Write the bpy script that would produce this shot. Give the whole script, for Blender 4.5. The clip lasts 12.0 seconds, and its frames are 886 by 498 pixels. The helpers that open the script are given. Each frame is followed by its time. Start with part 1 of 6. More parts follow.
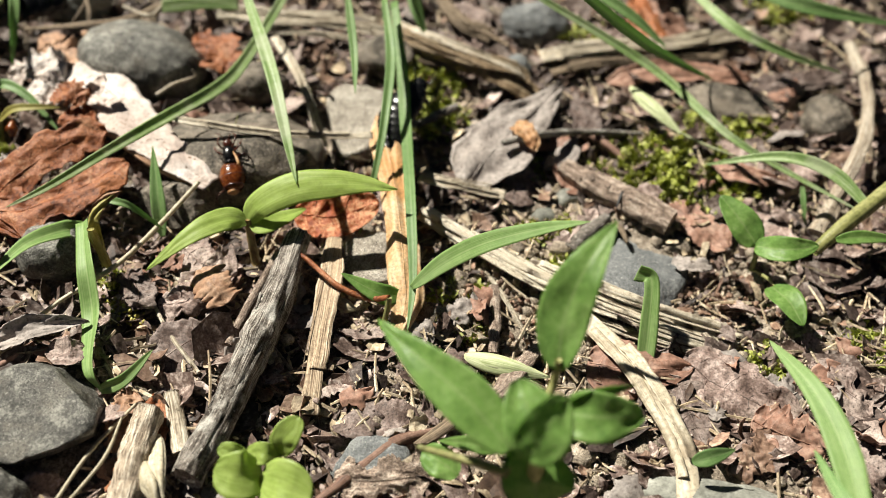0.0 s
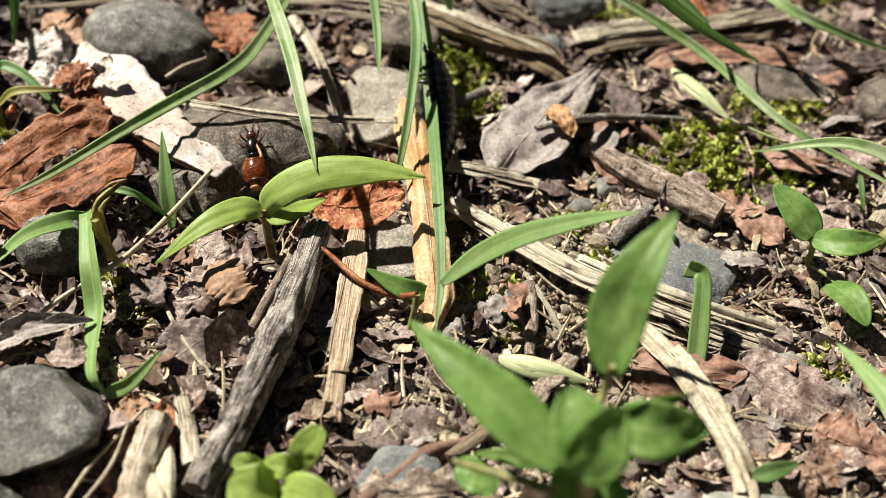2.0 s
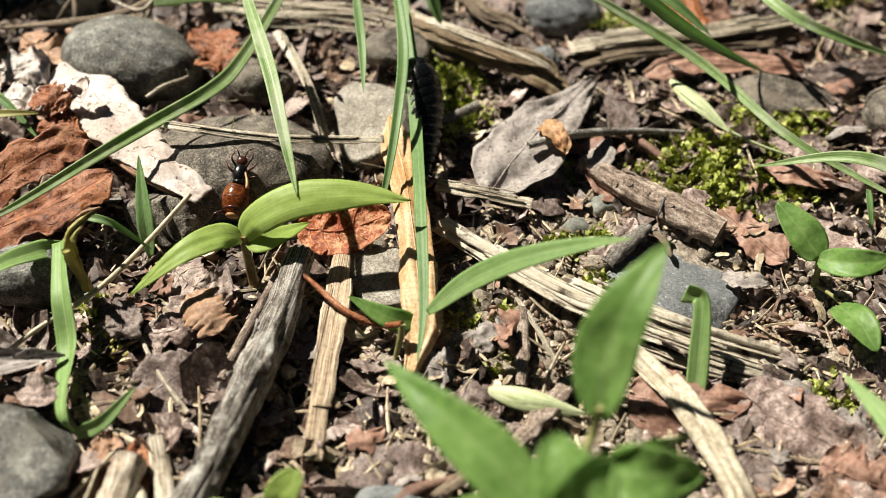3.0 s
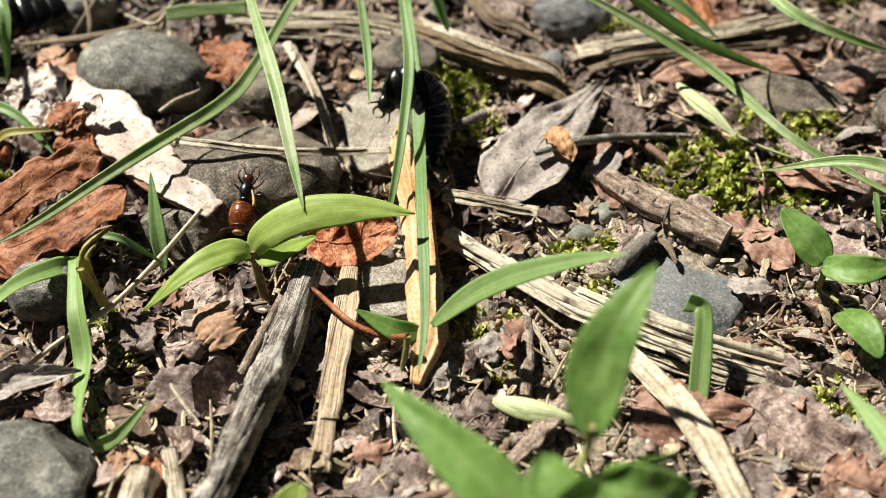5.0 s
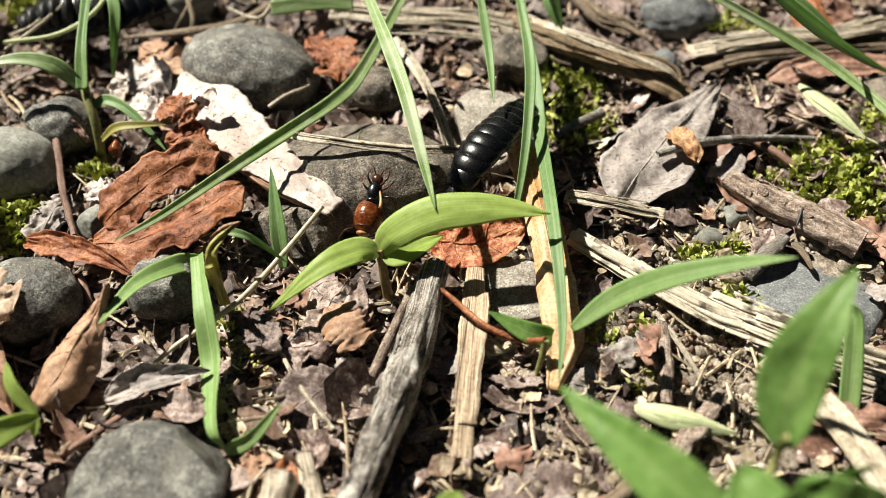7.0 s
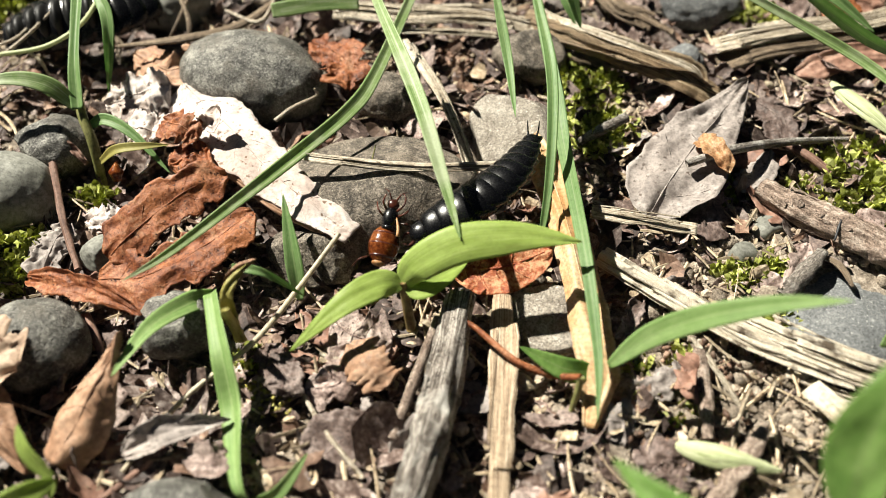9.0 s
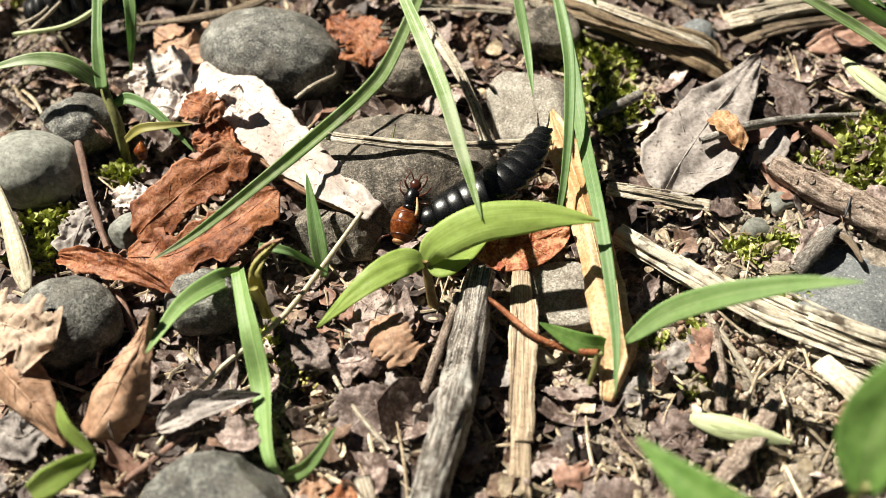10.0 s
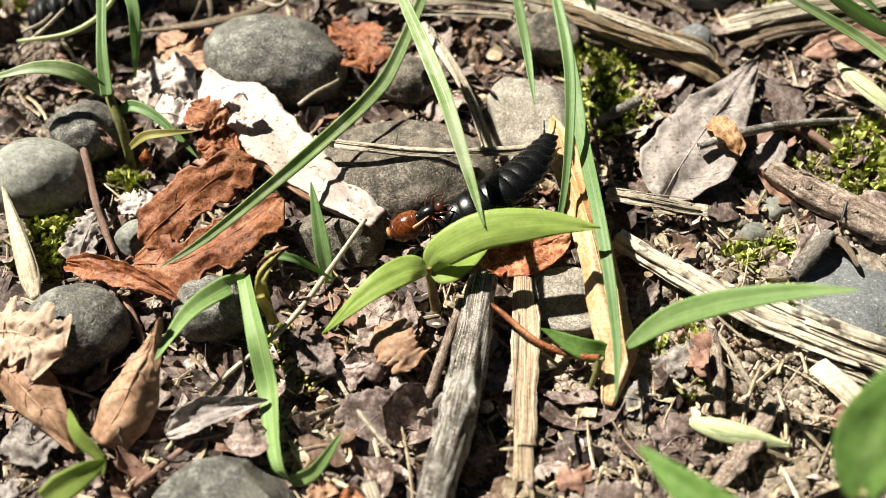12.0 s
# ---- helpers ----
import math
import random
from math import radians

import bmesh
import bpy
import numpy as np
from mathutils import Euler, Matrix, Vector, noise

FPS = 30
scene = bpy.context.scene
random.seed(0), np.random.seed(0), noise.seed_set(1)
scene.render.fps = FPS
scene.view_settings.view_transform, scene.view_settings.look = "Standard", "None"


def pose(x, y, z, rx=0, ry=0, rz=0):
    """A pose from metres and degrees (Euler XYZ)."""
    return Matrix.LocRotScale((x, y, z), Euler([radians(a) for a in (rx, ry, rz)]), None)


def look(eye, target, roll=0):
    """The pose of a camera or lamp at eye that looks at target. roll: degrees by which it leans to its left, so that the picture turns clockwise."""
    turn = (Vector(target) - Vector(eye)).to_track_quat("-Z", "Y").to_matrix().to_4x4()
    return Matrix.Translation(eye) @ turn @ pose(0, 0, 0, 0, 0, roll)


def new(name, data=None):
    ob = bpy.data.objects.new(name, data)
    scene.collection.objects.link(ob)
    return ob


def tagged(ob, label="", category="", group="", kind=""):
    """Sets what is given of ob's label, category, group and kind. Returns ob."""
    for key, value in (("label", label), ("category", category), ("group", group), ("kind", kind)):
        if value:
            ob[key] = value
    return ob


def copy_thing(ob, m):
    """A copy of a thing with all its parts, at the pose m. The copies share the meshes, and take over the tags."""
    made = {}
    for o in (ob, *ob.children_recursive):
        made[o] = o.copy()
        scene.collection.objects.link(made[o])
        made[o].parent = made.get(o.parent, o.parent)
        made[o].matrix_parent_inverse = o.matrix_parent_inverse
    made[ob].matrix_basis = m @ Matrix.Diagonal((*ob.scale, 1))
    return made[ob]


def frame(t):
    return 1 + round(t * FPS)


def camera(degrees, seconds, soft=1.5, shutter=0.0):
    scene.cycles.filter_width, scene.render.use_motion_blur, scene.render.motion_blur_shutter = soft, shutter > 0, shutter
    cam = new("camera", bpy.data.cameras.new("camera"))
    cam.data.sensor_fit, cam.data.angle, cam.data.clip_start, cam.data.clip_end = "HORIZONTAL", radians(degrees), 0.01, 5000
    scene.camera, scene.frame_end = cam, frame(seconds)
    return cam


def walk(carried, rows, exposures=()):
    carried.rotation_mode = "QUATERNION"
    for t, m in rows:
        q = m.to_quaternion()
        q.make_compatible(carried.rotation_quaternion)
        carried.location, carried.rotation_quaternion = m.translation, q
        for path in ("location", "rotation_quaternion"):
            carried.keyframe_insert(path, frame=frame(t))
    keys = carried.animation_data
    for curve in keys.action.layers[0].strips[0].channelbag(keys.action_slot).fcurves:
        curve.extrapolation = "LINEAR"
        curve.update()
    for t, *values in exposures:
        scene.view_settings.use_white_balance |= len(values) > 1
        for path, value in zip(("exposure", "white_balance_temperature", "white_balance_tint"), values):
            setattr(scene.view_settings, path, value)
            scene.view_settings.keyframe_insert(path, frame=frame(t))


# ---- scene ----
U = 0.001  # the plan is written in millimetres

cam = camera(48.2, 12.0, soft=0.5)
cam.data.dof.use_dof, cam.data.dof.focus_distance, cam.data.dof.aperture_fstop = True, 0.12, 18.0
ROWS = [
    (0, 0.52, -93.01, 100.26, 42.775, -2.856, 3.401),
    (0.5, 0.66, -93.4, 98.71, 42.826, -2.99, 3.384),
    (1, 0.77, -92.93, 98.34, 42.856, -3.035, 3.475),
    (1.5, -0.46, -90.13, 95.37, 42.684, -2.55, 3.665),
    (2, -1.87, -86.58, 92.97, 42.372, -2.396, 3.928),
    (2.5, -1.11, -84.74, 92.14, 42.095, -1.858, 3.892),
    (3, 1.05, -80.89, 91.29, 42.443, -1.26, 3.951),
    (3.2, 0.54, -79.95, 92.26, 42.359, -1.144, 3.949),
    (4.8, 4.59, -79.52, 95.1, 41.272, 0.621, 4.7),
    (5, 4.26, -79.24, 94.95, 41.396, 0.738, 4.624),
    (5.5, 1.04, -79.11, 96.49, 41.506, 0.796, 4.788),
    (6, -5.2, -79.07, 94.89, 41.793, 0.901, 5.339),
    (6.5, -7.32, -79.34, 93.71, 41.984, 0.75, 5.683),
    (7, -10.01, -78.68, 92.25, 41.721, 0.673, 5.603),
    (7.5, -11.47, -76.7, 88.55, 42.374, 0.861, 5.418),
    (7.7, -11.31, -75.16, 87.6, 42.539, 1.2, 5.44),
    (9.3, -16.18, -67.32, 96.24, 37.044, 1.1, 3.81),
    (9.5, -16.66, -67.67, 97.02, 36.458, 1.223, 3.879),
    (10, -17.47, -67.63, 98.55, 35.66, 1.233, 3.78),
    (10.5, -18.2, -67.55, 97.99, 36.191, 1.225, 3.697),
    (11, -17.4, -66.76, 97.5, 35.709, 1.24, 3.781),
    (11.5, -17.75, -66.28, 98.65, 35.437, 1.207, 3.755),
    (12, -18.43, -67.11, 101.09, 35.067, 1.09, 3.44),
]
walk(cam, [(t, pose(U * x, U * y, U * z, rx, ry, rz)) for t, x, y, z, rx, ry, rz in ROWS], exposures=((0, 0.97), (3.2, 0.99), (6, 1.08), (9.5, 1.18), (12, 1.22)))

# ---- light ----
SUN = Vector((-0.72, 0.46, 1.0)).normalized()
world = bpy.data.worlds.new("sky")
scene.world, world.use_nodes = world, True
sky = world.node_tree.nodes.new("ShaderNodeTexSky")
sky.sky_type, sky.sun_disc, sky.sun_elevation = "NISHITA", False, math.asin(SUN.z)
sky.sun_rotation = math.atan2(SUN.x, SUN.y)
background = world.node_tree.nodes["Background"]
background.inputs["Strength"].default_value = 0.0058
world.node_tree.links.new(sky.outputs["Color"], background.inputs["Color"])
sun = new("sun", bpy.data.lights.new("sun", "SUN"))
sun.data.energy, sun.data.angle, sun.data.color = 5.0, radians(1.2), (1.0, 0.955, 0.83)
sun.matrix_world = look(SUN * 2, (0, 0, 0))


# ---- materials ----
def surface(name, dark, mid, light, scale=400, rough=0.7, bump=0.3, depth=0.3, stripes=0, streak=0.5, thin=0.0, speck=None, coat=0.0, vary=0.25, spec=0.35, stain=None, island=False, low=0.36, high=0.64, midrib=None, pits=0.4, along=2.2):
    """A worn natural surface: three tones mixed by coarse and fine noise, stripes along the piece, dark specks, light passing through where thin."""
    m = bpy.data.materials.new(name)
    m.use_nodes = True
    n, link = m.node_tree.nodes, m.node_tree.links.new
    bsdf = n["Principled BSDF"]
    co = n.new("ShaderNodeTexCoord")
    info = n.new("ShaderNodeNewGeometry" if island else "ShaderNodeObjectInfo")
    rand = info.outputs["Random Per Island" if island else "Random"]
    shift = n.new("ShaderNodeVectorMath")
    shift.operation = "MULTIPLY_ADD"
    shift.inputs[1].default_value = (1, 1, 1)
    link(co.outputs["Object"], shift.inputs[0])
    spread = n.new("ShaderNodeVectorMath")
    spread.operation = "SCALE"
    spread.inputs[0].default_value = (0.37, 0.21, 0.53)
    link(rand, spread.inputs["Scale"])
    link(spread.outputs[0], shift.inputs[2])

    def grain(size, detail=4.0, rough_=0.6):
        g = n.new("ShaderNodeTexNoise")
        g.inputs["Scale"].default_value, g.inputs["Detail"].default_value, g.inputs["Roughness"].default_value = size, detail, rough_
        link(shift.outputs[0], g.inputs["Vector"])
        return g.outputs["Fac"]

    def math_(op, a, b):
        k = n.new("ShaderNodeMath")
        k.operation = op
        for i, v in enumerate((a, b)):
            if isinstance(v, (int, float)):
                k.inputs[i].default_value = v
            else:
                link(v, k.inputs[i])
        return k.outputs[0]

    def blend(fac, a, b, mode="MIX"):
        k = n.new("ShaderNodeMix")
        k.data_type, k.blend_type = "RGBA", mode
        for sock, v in ((k.inputs[0], fac), (k.inputs[6], a), (k.inputs[7], b)):
            if isinstance(v, (int, float)):
                sock.default_value = v
            elif isinstance(v, tuple):
                sock.default_value = (*v, 1.0)
            else:
                link(v, sock)
        return k.outputs[2]

    coarse, fine = grain(scale), grain(scale * 5.3, 5.0)
    height = math_("ADD", math_("MULTIPLY", coarse, 0.55), math_("MULTIPLY", fine, 0.45))
    if stripes:
        uv = n.new("ShaderNodeTexNoise")
        flat = n.new("ShaderNodeMapping")
        flat.inputs["Scale"].default_value = (along, stripes, 1)
        link(co.outputs["UV"], flat.inputs["Vector"])
        place = n.new("ShaderNodeVectorMath")
        link(flat.outputs[0], place.inputs[0])
        link(spread.outputs[0], place.inputs[1])
        link(place.outputs[0], uv.inputs["Vector"])
        uv.inputs["Scale"].default_value, uv.inputs["Detail"].default_value = 1.0, 3.0
        height = math_("ADD", math_("MULTIPLY", height, 1 - streak), math_("MULTIPLY", uv.outputs["Fac"], streak))
    ramp = n.new("ShaderNodeValToRGB")
    ramp.color_ramp.elements[0].position, ramp.color_ramp.elements[0].color = low, (*dark, 1)
    ramp.color_ramp.elements[1].position, ramp.color_ramp.elements[1].color = high, (*light, 1)
    middle = ramp.color_ramp.elements.new((low + high) / 2)
    middle.color = (*mid, 1)
    link(height, ramp.inputs[0])
    colour = ramp.outputs[0]
    if stain:
        mask = n.new("ShaderNodeMapRange")
        mask.inputs[1].default_value, mask.inputs[2].default_value = 0.52, 0.66
        link(grain(scale * 0.45, 3.0), mask.inputs[0])
        colour = blend(mask.outputs[0], colour, stain)
    if midrib:
        line = n.new("ShaderNodeSeparateXYZ")
        link(co.outputs["UV"], line.inputs[0])
        rib = n.new("ShaderNodeMapRange")
        rib.inputs[1].default_value, rib.inputs[2].default_value = 0.05, 0.02
        link(math_("ABSOLUTE", math_("SUBTRACT", line.outputs["Y"], 0.5), 0), rib.inputs[0])
        colour = blend(math_("MULTIPLY", rib.outputs[0], 0.6), colour, midrib)
    if speck:
        dots = n.new("ShaderNodeMapRange")
        dots.inputs[1].default_value, dots.inputs[2].default_value = 0.62, 0.70
        link(grain(scale * 7.0, 2.0), dots.inputs[0])
        colour = blend(dots.outputs[0], colour, speck)
    if pits:
        worn = n.new("ShaderNodeMapRange")
        worn.inputs[1].default_value, worn.inputs[2].default_value = 0.34, 0.56
        worn.inputs[3].default_value, worn.inputs[4].default_value = 1 - pits, 1.0
        grit = grain(scale * 11.0, 3.0, 0.7)
        link(grit, worn.inputs[0])
        if pits >= 0.5:
            height = math_("ADD", height, math_("MULTIPLY", grit, 0.3))
        colour = blend(1.0, colour, worn.outputs[0], "MULTIPLY")
    tint = n.new("ShaderNodeHueSaturation")
    link(math_("ADD", math_("MULTIPLY", rand, vary), 1 - vary / 2), tint.inputs["Value"])
    link(colour, tint.inputs["Color"])
    colour = tint.outputs[0]
    link(colour, bsdf.inputs["Base Color"])
    rough_map = math_("ADD", math_("MULTIPLY", fine, 0.25), rough - 0.12)
    link(rough_map, bsdf.inputs["Roughness"])
    bsdf.inputs["Specular IOR Level"].default_value = spec
    bsdf.inputs["Coat Weight"].default_value = coat
    if bump:
        relief = n.new("ShaderNodeBump")
        relief.inputs["Strength"].default_value, relief.inputs["Distance"].default_value = bump, depth * U
        link(height, relief.inputs["Height"])
        link(relief.outputs[0], bsdf.inputs["Normal"])
    if thin:
        through_ = n.new("ShaderNodeBsdfTranslucent")
        link(colour, through_.inputs["Color"])
        mix = n.new("ShaderNodeMixShader")
        mix.inputs[0].default_value = thin
        link(bsdf.outputs[0], mix.inputs[1])
        link(through_.outputs[0], mix.inputs[2])
        link(mix.outputs[0], n["Material Output"].inputs["Surface"])
    return m


M_SOIL = surface("soil", (0.05, 0.038, 0.028), (0.235, 0.19, 0.146), (0.5, 0.43, 0.35), 420, 0.9, 0.9, 0.5, vary=0, pits=0.6)
M_CRUMB = surface("soil_crumbs", (0.14, 0.104, 0.074), (0.35, 0.275, 0.205), (0.64, 0.55, 0.45), 500, 0.9, 0.6, 0.2, island=True, vary=0.9)
M_CLOD = surface("dry_soil", (0.13, 0.1, 0.073), (0.33, 0.272, 0.21), (0.56, 0.48, 0.39), 700, 0.95, 1.0, 0.4, island=True, vary=0.45, pits=0.65)
M_CHIP = surface("leaf_litter", (0.05, 0.031, 0.025), (0.175, 0.122, 0.103), (0.56, 0.47, 0.42), 330, 0.6, 0.4, 0.2, island=True, vary=1.4, thin=0.1, low=0.4, high=0.64)
M_CHIP_RED = surface("red_leaf_litter", (0.075, 0.04, 0.026), (0.23, 0.14, 0.098), (0.45, 0.32, 0.235), 260, 0.65, 0.4, 0.2, island=True, vary=1.2, thin=0.12)
M_FIBRE = surface("plant_fibre", (0.16, 0.11, 0.07), (0.42, 0.33, 0.22), (0.66, 0.57, 0.43), 300, 0.7, 0.3, 0.1, island=True, vary=1.0)
M_GREY_STONE = surface("grey_stone", (0.05, 0.047, 0.041), (0.14, 0.135, 0.12), (0.34, 0.33, 0.29), 520, 0.6, 0.9, 0.4, speck=(0.4, 0.385, 0.34), vary=0.35, pits=0.8, spec=0.4, low=0.4, high=0.6, stain=(0.17, 0.155, 0.13))
M_BROWN_STONE = surface("brown_stone", (0.05, 0.041, 0.032), (0.14, 0.118, 0.093), (0.34, 0.29, 0.235), 520, 0.72, 0.9, 0.4, speck=(0.4, 0.35, 0.285), vary=0.3, pits=0.85, stain=(0.23, 0.19, 0.148), low=0.4, high=0.6)
M_SAND_STONE = surface("sandy_stone", (0.16, 0.135, 0.11), (0.3, 0.265, 0.22), (0.46, 0.42, 0.36), 420, 0.8, 0.9, 0.4, speck=(0.6, 0.56, 0.5), vary=0.1, pits=0.65)
M_PALE_STONE = surface("pale_stone", (0.13, 0.13, 0.11), (0.22, 0.22, 0.19), (0.34, 0.34, 0.3), 200, 0.75, 0.4, 0.2, speck=(0.2, 0.2, 0.18), vary=0.3)
M_BLUE_STONE = surface("blue_grey_stone", (0.1, 0.105, 0.108), (0.165, 0.172, 0.174), (0.27, 0.275, 0.27), 420, 0.7, 0.9, 0.35, speck=(0.42, 0.42, 0.4), vary=0.25, pits=0.55)
M_BLACK_STONE = surface("black_stone", (0.008, 0.008, 0.009), (0.02, 0.02, 0.022), (0.05, 0.052, 0.06), 260, 0.45, 0.5, 0.3)
M_BARK = surface("weathered_bark", (0.03, 0.023, 0.018), (0.14, 0.116, 0.097), (0.5, 0.455, 0.405), 520, 0.85, 0.6, 0.22, stripes=60, streak=0.6, vary=0.1, stain=(0.46, 0.44, 0.4), speck=(0.5, 0.48, 0.43), pits=0.75, low=0.41, high=0.59, along=9)
M_BROWN_BARK = surface("brown_bark", (0.1, 0.068, 0.05), (0.31, 0.23, 0.18), (0.58, 0.48, 0.4), 520, 0.8, 1.0, 0.45, stripes=16, streak=0.4, vary=0.3, pits=0.75, low=0.4, high=0.6, along=9)
M_RED_TWIG = surface("red_brown_twig", (0.1, 0.05, 0.035), (0.22, 0.125, 0.09), (0.36, 0.24, 0.19), 260, 0.7, 0.6, 0.2, stripes=14, vary=0.4)
M_STRAW = surface("dry_straw", (0.13, 0.092, 0.058), (0.52, 0.44, 0.33), (0.86, 0.81, 0.7), 160, 0.65, 0.7, 0.3, stripes=20, streak=0.72, vary=0.25, thin=0.08, speck=(0.16, 0.12, 0.08))
M_TAN_STRAW = surface("tan_straw", (0.16, 0.1, 0.058), (0.46, 0.34, 0.225), (0.75, 0.62, 0.46), 200, 0.65, 0.9, 0.4, stripes=14, streak=0.8, vary=0.2, thin=0.08, pits=0.35)
M_BROWN_STRAW = surface("brown_straw", (0.06, 0.042, 0.027), (0.2, 0.145, 0.095), (0.44, 0.345, 0.245), 160, 0.7, 0.8, 0.3, stripes=26, streak=0.75, vary=0.3, thin=0.08)
M_MOULD_STRAW = surface("mouldy_straw", (0.4, 0.32, 0.22), (0.68, 0.6, 0.47), (0.88, 0.83, 0.72), 800, 0.65, 0.7, 0.3, stripes=20, streak=0.6, vary=0.2, thin=0.08, stain=(0.1, 0.075, 0.05))
M_FLAKE = surface("amber_flake", (0.26, 0.12, 0.05), (0.55, 0.32, 0.16), (0.78, 0.58, 0.38), 600, 0.5, 0.6, 0.3, thin=0.35, speck=(0.2, 0.08, 0.04), stain=(0.4, 0.18, 0.08))
M_SHEATH = surface("dead_sheath", (0.095, 0.058, 0.031), (0.31, 0.215, 0.125), (0.66, 0.54, 0.37), 200, 0.6, 0.9, 0.4, stripes=44, streak=0.8, vary=0.1, thin=0.1)
M_FLAT_STRAW = surface("flat_straw", (0.3, 0.23, 0.15), (0.58, 0.5, 0.37), (0.82, 0.75, 0.62), 150, 0.6, 0.5, 0.2, stripes=8, streak=0.35, thin=0.08, stain=(0.3, 0.24, 0.17))
M_LIME = surface("light_green_grass", (0.19, 0.33, 0.09), (0.29, 0.44, 0.15), (0.4, 0.54, 0.23), 140, 0.5, 0.4, 0.1, stripes=22, streak=0.65, thin=0.45, vary=0.15, spec=0.4, midrib=(0.42, 0.55, 0.24), pits=0.12)
M_TAN_LEAF = surface("tan_leaf", (0.42, 0.28, 0.19), (0.6, 0.44, 0.32), (0.75, 0.6, 0.47), 150, 0.65, 0.5, 0.3, thin=0.15, vary=0.1, speck=(0.2, 0.1, 0.06))
M_MOULD = surface("yellow_mould", (0.2, 0.17, 0.03), (0.36, 0.32, 0.08), (0.52, 0.48, 0.2), 500, 0.8, 0.4, 0.2, island=True, vary=0.5)
M_WHITE_WOOD = surface("bleached_wood", (0.14, 0.1, 0.07), (0.42, 0.34, 0.255), (0.76, 0.69, 0.58), 300, 0.75, 1.0, 0.5, stripes=26, streak=0.68, vary=0.2, speck=(0.1, 0.07, 0.05), along=5)
M_GREEN = surface("fresh_green_leaf", (0.33, 0.45, 0.095), (0.41, 0.535, 0.135), (0.5, 0.62, 0.195), 120, 0.45, 0.35, 0.1, stripes=26, streak=0.65, thin=0.5, vary=0.1, spec=0.4, pits=0.12)
M_GRASS = surface("grass_green", (0.14, 0.27, 0.085), (0.25, 0.41, 0.145), (0.4, 0.54, 0.26), 140, 0.45, 0.4, 0.1, stripes=22, streak=0.65, thin=0.52, vary=0.2, spec=0.4, midrib=(0.36, 0.48, 0.22), pits=0.12)
M_GRASS_WORN = surface("mottled_grass", (0.17, 0.29, 0.085), (0.32, 0.45, 0.17), (0.64, 0.72, 0.48), 300, 0.45, 0.4, 0.1, stripes=12, streak=0.65, thin=0.45, vary=0.15, spec=0.4, stain=(0.48, 0.56, 0.34), pits=0.12)
M_ROUND = surface("seedling_green", (0.17, 0.32, 0.075), (0.27, 0.45, 0.12), (0.38, 0.56, 0.19), 240, 0.42, 0.5, 0.15, thin=0.6, vary=0.2, midrib=(0.38, 0.52, 0.2), pits=0.12)
M_STEM = surface("red_green_stem", (0.16, 0.09, 0.04), (0.25, 0.17, 0.07), (0.33, 0.29, 0.12), 150, 0.5, 0.3, 0.1, stripes=10, thin=0.1)
M_OLIVE = surface("olive_stem", (0.15, 0.16, 0.05), (0.25, 0.25, 0.09), (0.36, 0.34, 0.16), 150, 0.5, 0.3, 0.1, stripes=10, thin=0.1)
M_YELLOW = surface("yellowed_blade", (0.24, 0.2, 0.05), (0.4, 0.36, 0.1), (0.5, 0.47, 0.18), 150, 0.55, 0.3, 0.1, stripes=12, thin=0.3, pits=0.12)
M_HUSK = surface("pale_green_husk", (0.36, 0.42, 0.2), (0.52, 0.57, 0.32), (0.68, 0.7, 0.48), 150, 0.5, 0.3, 0.1, stripes=12, streak=0.7, thin=0.25, pits=0.12)
M_DRY_HUSK = surface("dry_husk", (0.46, 0.38, 0.24), (0.62, 0.55, 0.4), (0.76, 0.7, 0.56), 150, 0.55, 0.3, 0.1, stripes=12, streak=0.7, thin=0.2)
M_RED_LEAF = surface("rust_brown_leaf", (0.12, 0.03, 0.012), (0.37, 0.125, 0.05), (0.6, 0.31, 0.17), 300, 0.5, 0.8, 0.4, thin=0.25, vary=0.2, stain=(0.46, 0.17, 0.065), speck=(0.05, 0.02, 0.013), pits=0.5)
M_ROSE_LEAF = surface("rose_brown_leaf", (0.16, 0.08, 0.055), (0.32, 0.175, 0.125), (0.46, 0.3, 0.23), 170, 0.6, 0.4, 0.25, thin=0.12, vary=0.15)
M_ORANGE_LEAF = surface("orange_leaf", (0.26, 0.05, 0.018), (0.46, 0.125, 0.045), (0.74, 0.38, 0.2), 420, 0.5, 1.0, 0.5, thin=0.22, vary=0.1, pits=0.45, low=0.4, high=0.6)
M_PEEL = surface("tan_papery_leaf", (0.56, 0.3, 0.125), (0.75, 0.51, 0.28), (0.86, 0.72, 0.52), 240, 0.55, 0.7, 0.35, stripes=5, streak=0.3, thin=0.3, vary=0.1, stain=(0.66, 0.36, 0.15))
M_BIRCH = surface("bleached_leaf", (0.4, 0.31, 0.26), (0.66, 0.57, 0.52), (0.84, 0.79, 0.75), 170, 0.7, 0.6, 0.3, thin=0.12, vary=0.1, stain=(0.5, 0.4, 0.35), speck=(0.2, 0.13, 0.09), pits=0.3)
M_GREY_LEAF = surface("grey_leaf", (0.16, 0.134, 0.12), (0.27, 0.235, 0.215), (0.42, 0.375, 0.345), 200, 0.65, 0.6, 0.3, thin=0.08, vary=0.25, speck=(0.1, 0.075, 0.062), stain=(0.36, 0.31, 0.28))
M_MAUVE_LEAF = surface("mauve_brown_leaf", (0.085, 0.055, 0.045), (0.225, 0.158, 0.136), (0.5, 0.4, 0.36), 300, 0.6, 0.7, 0.3, thin=0.1, vary=0.8, stain=(0.4, 0.32, 0.28), speck=(0.07, 0.045, 0.035), pits=0.55)
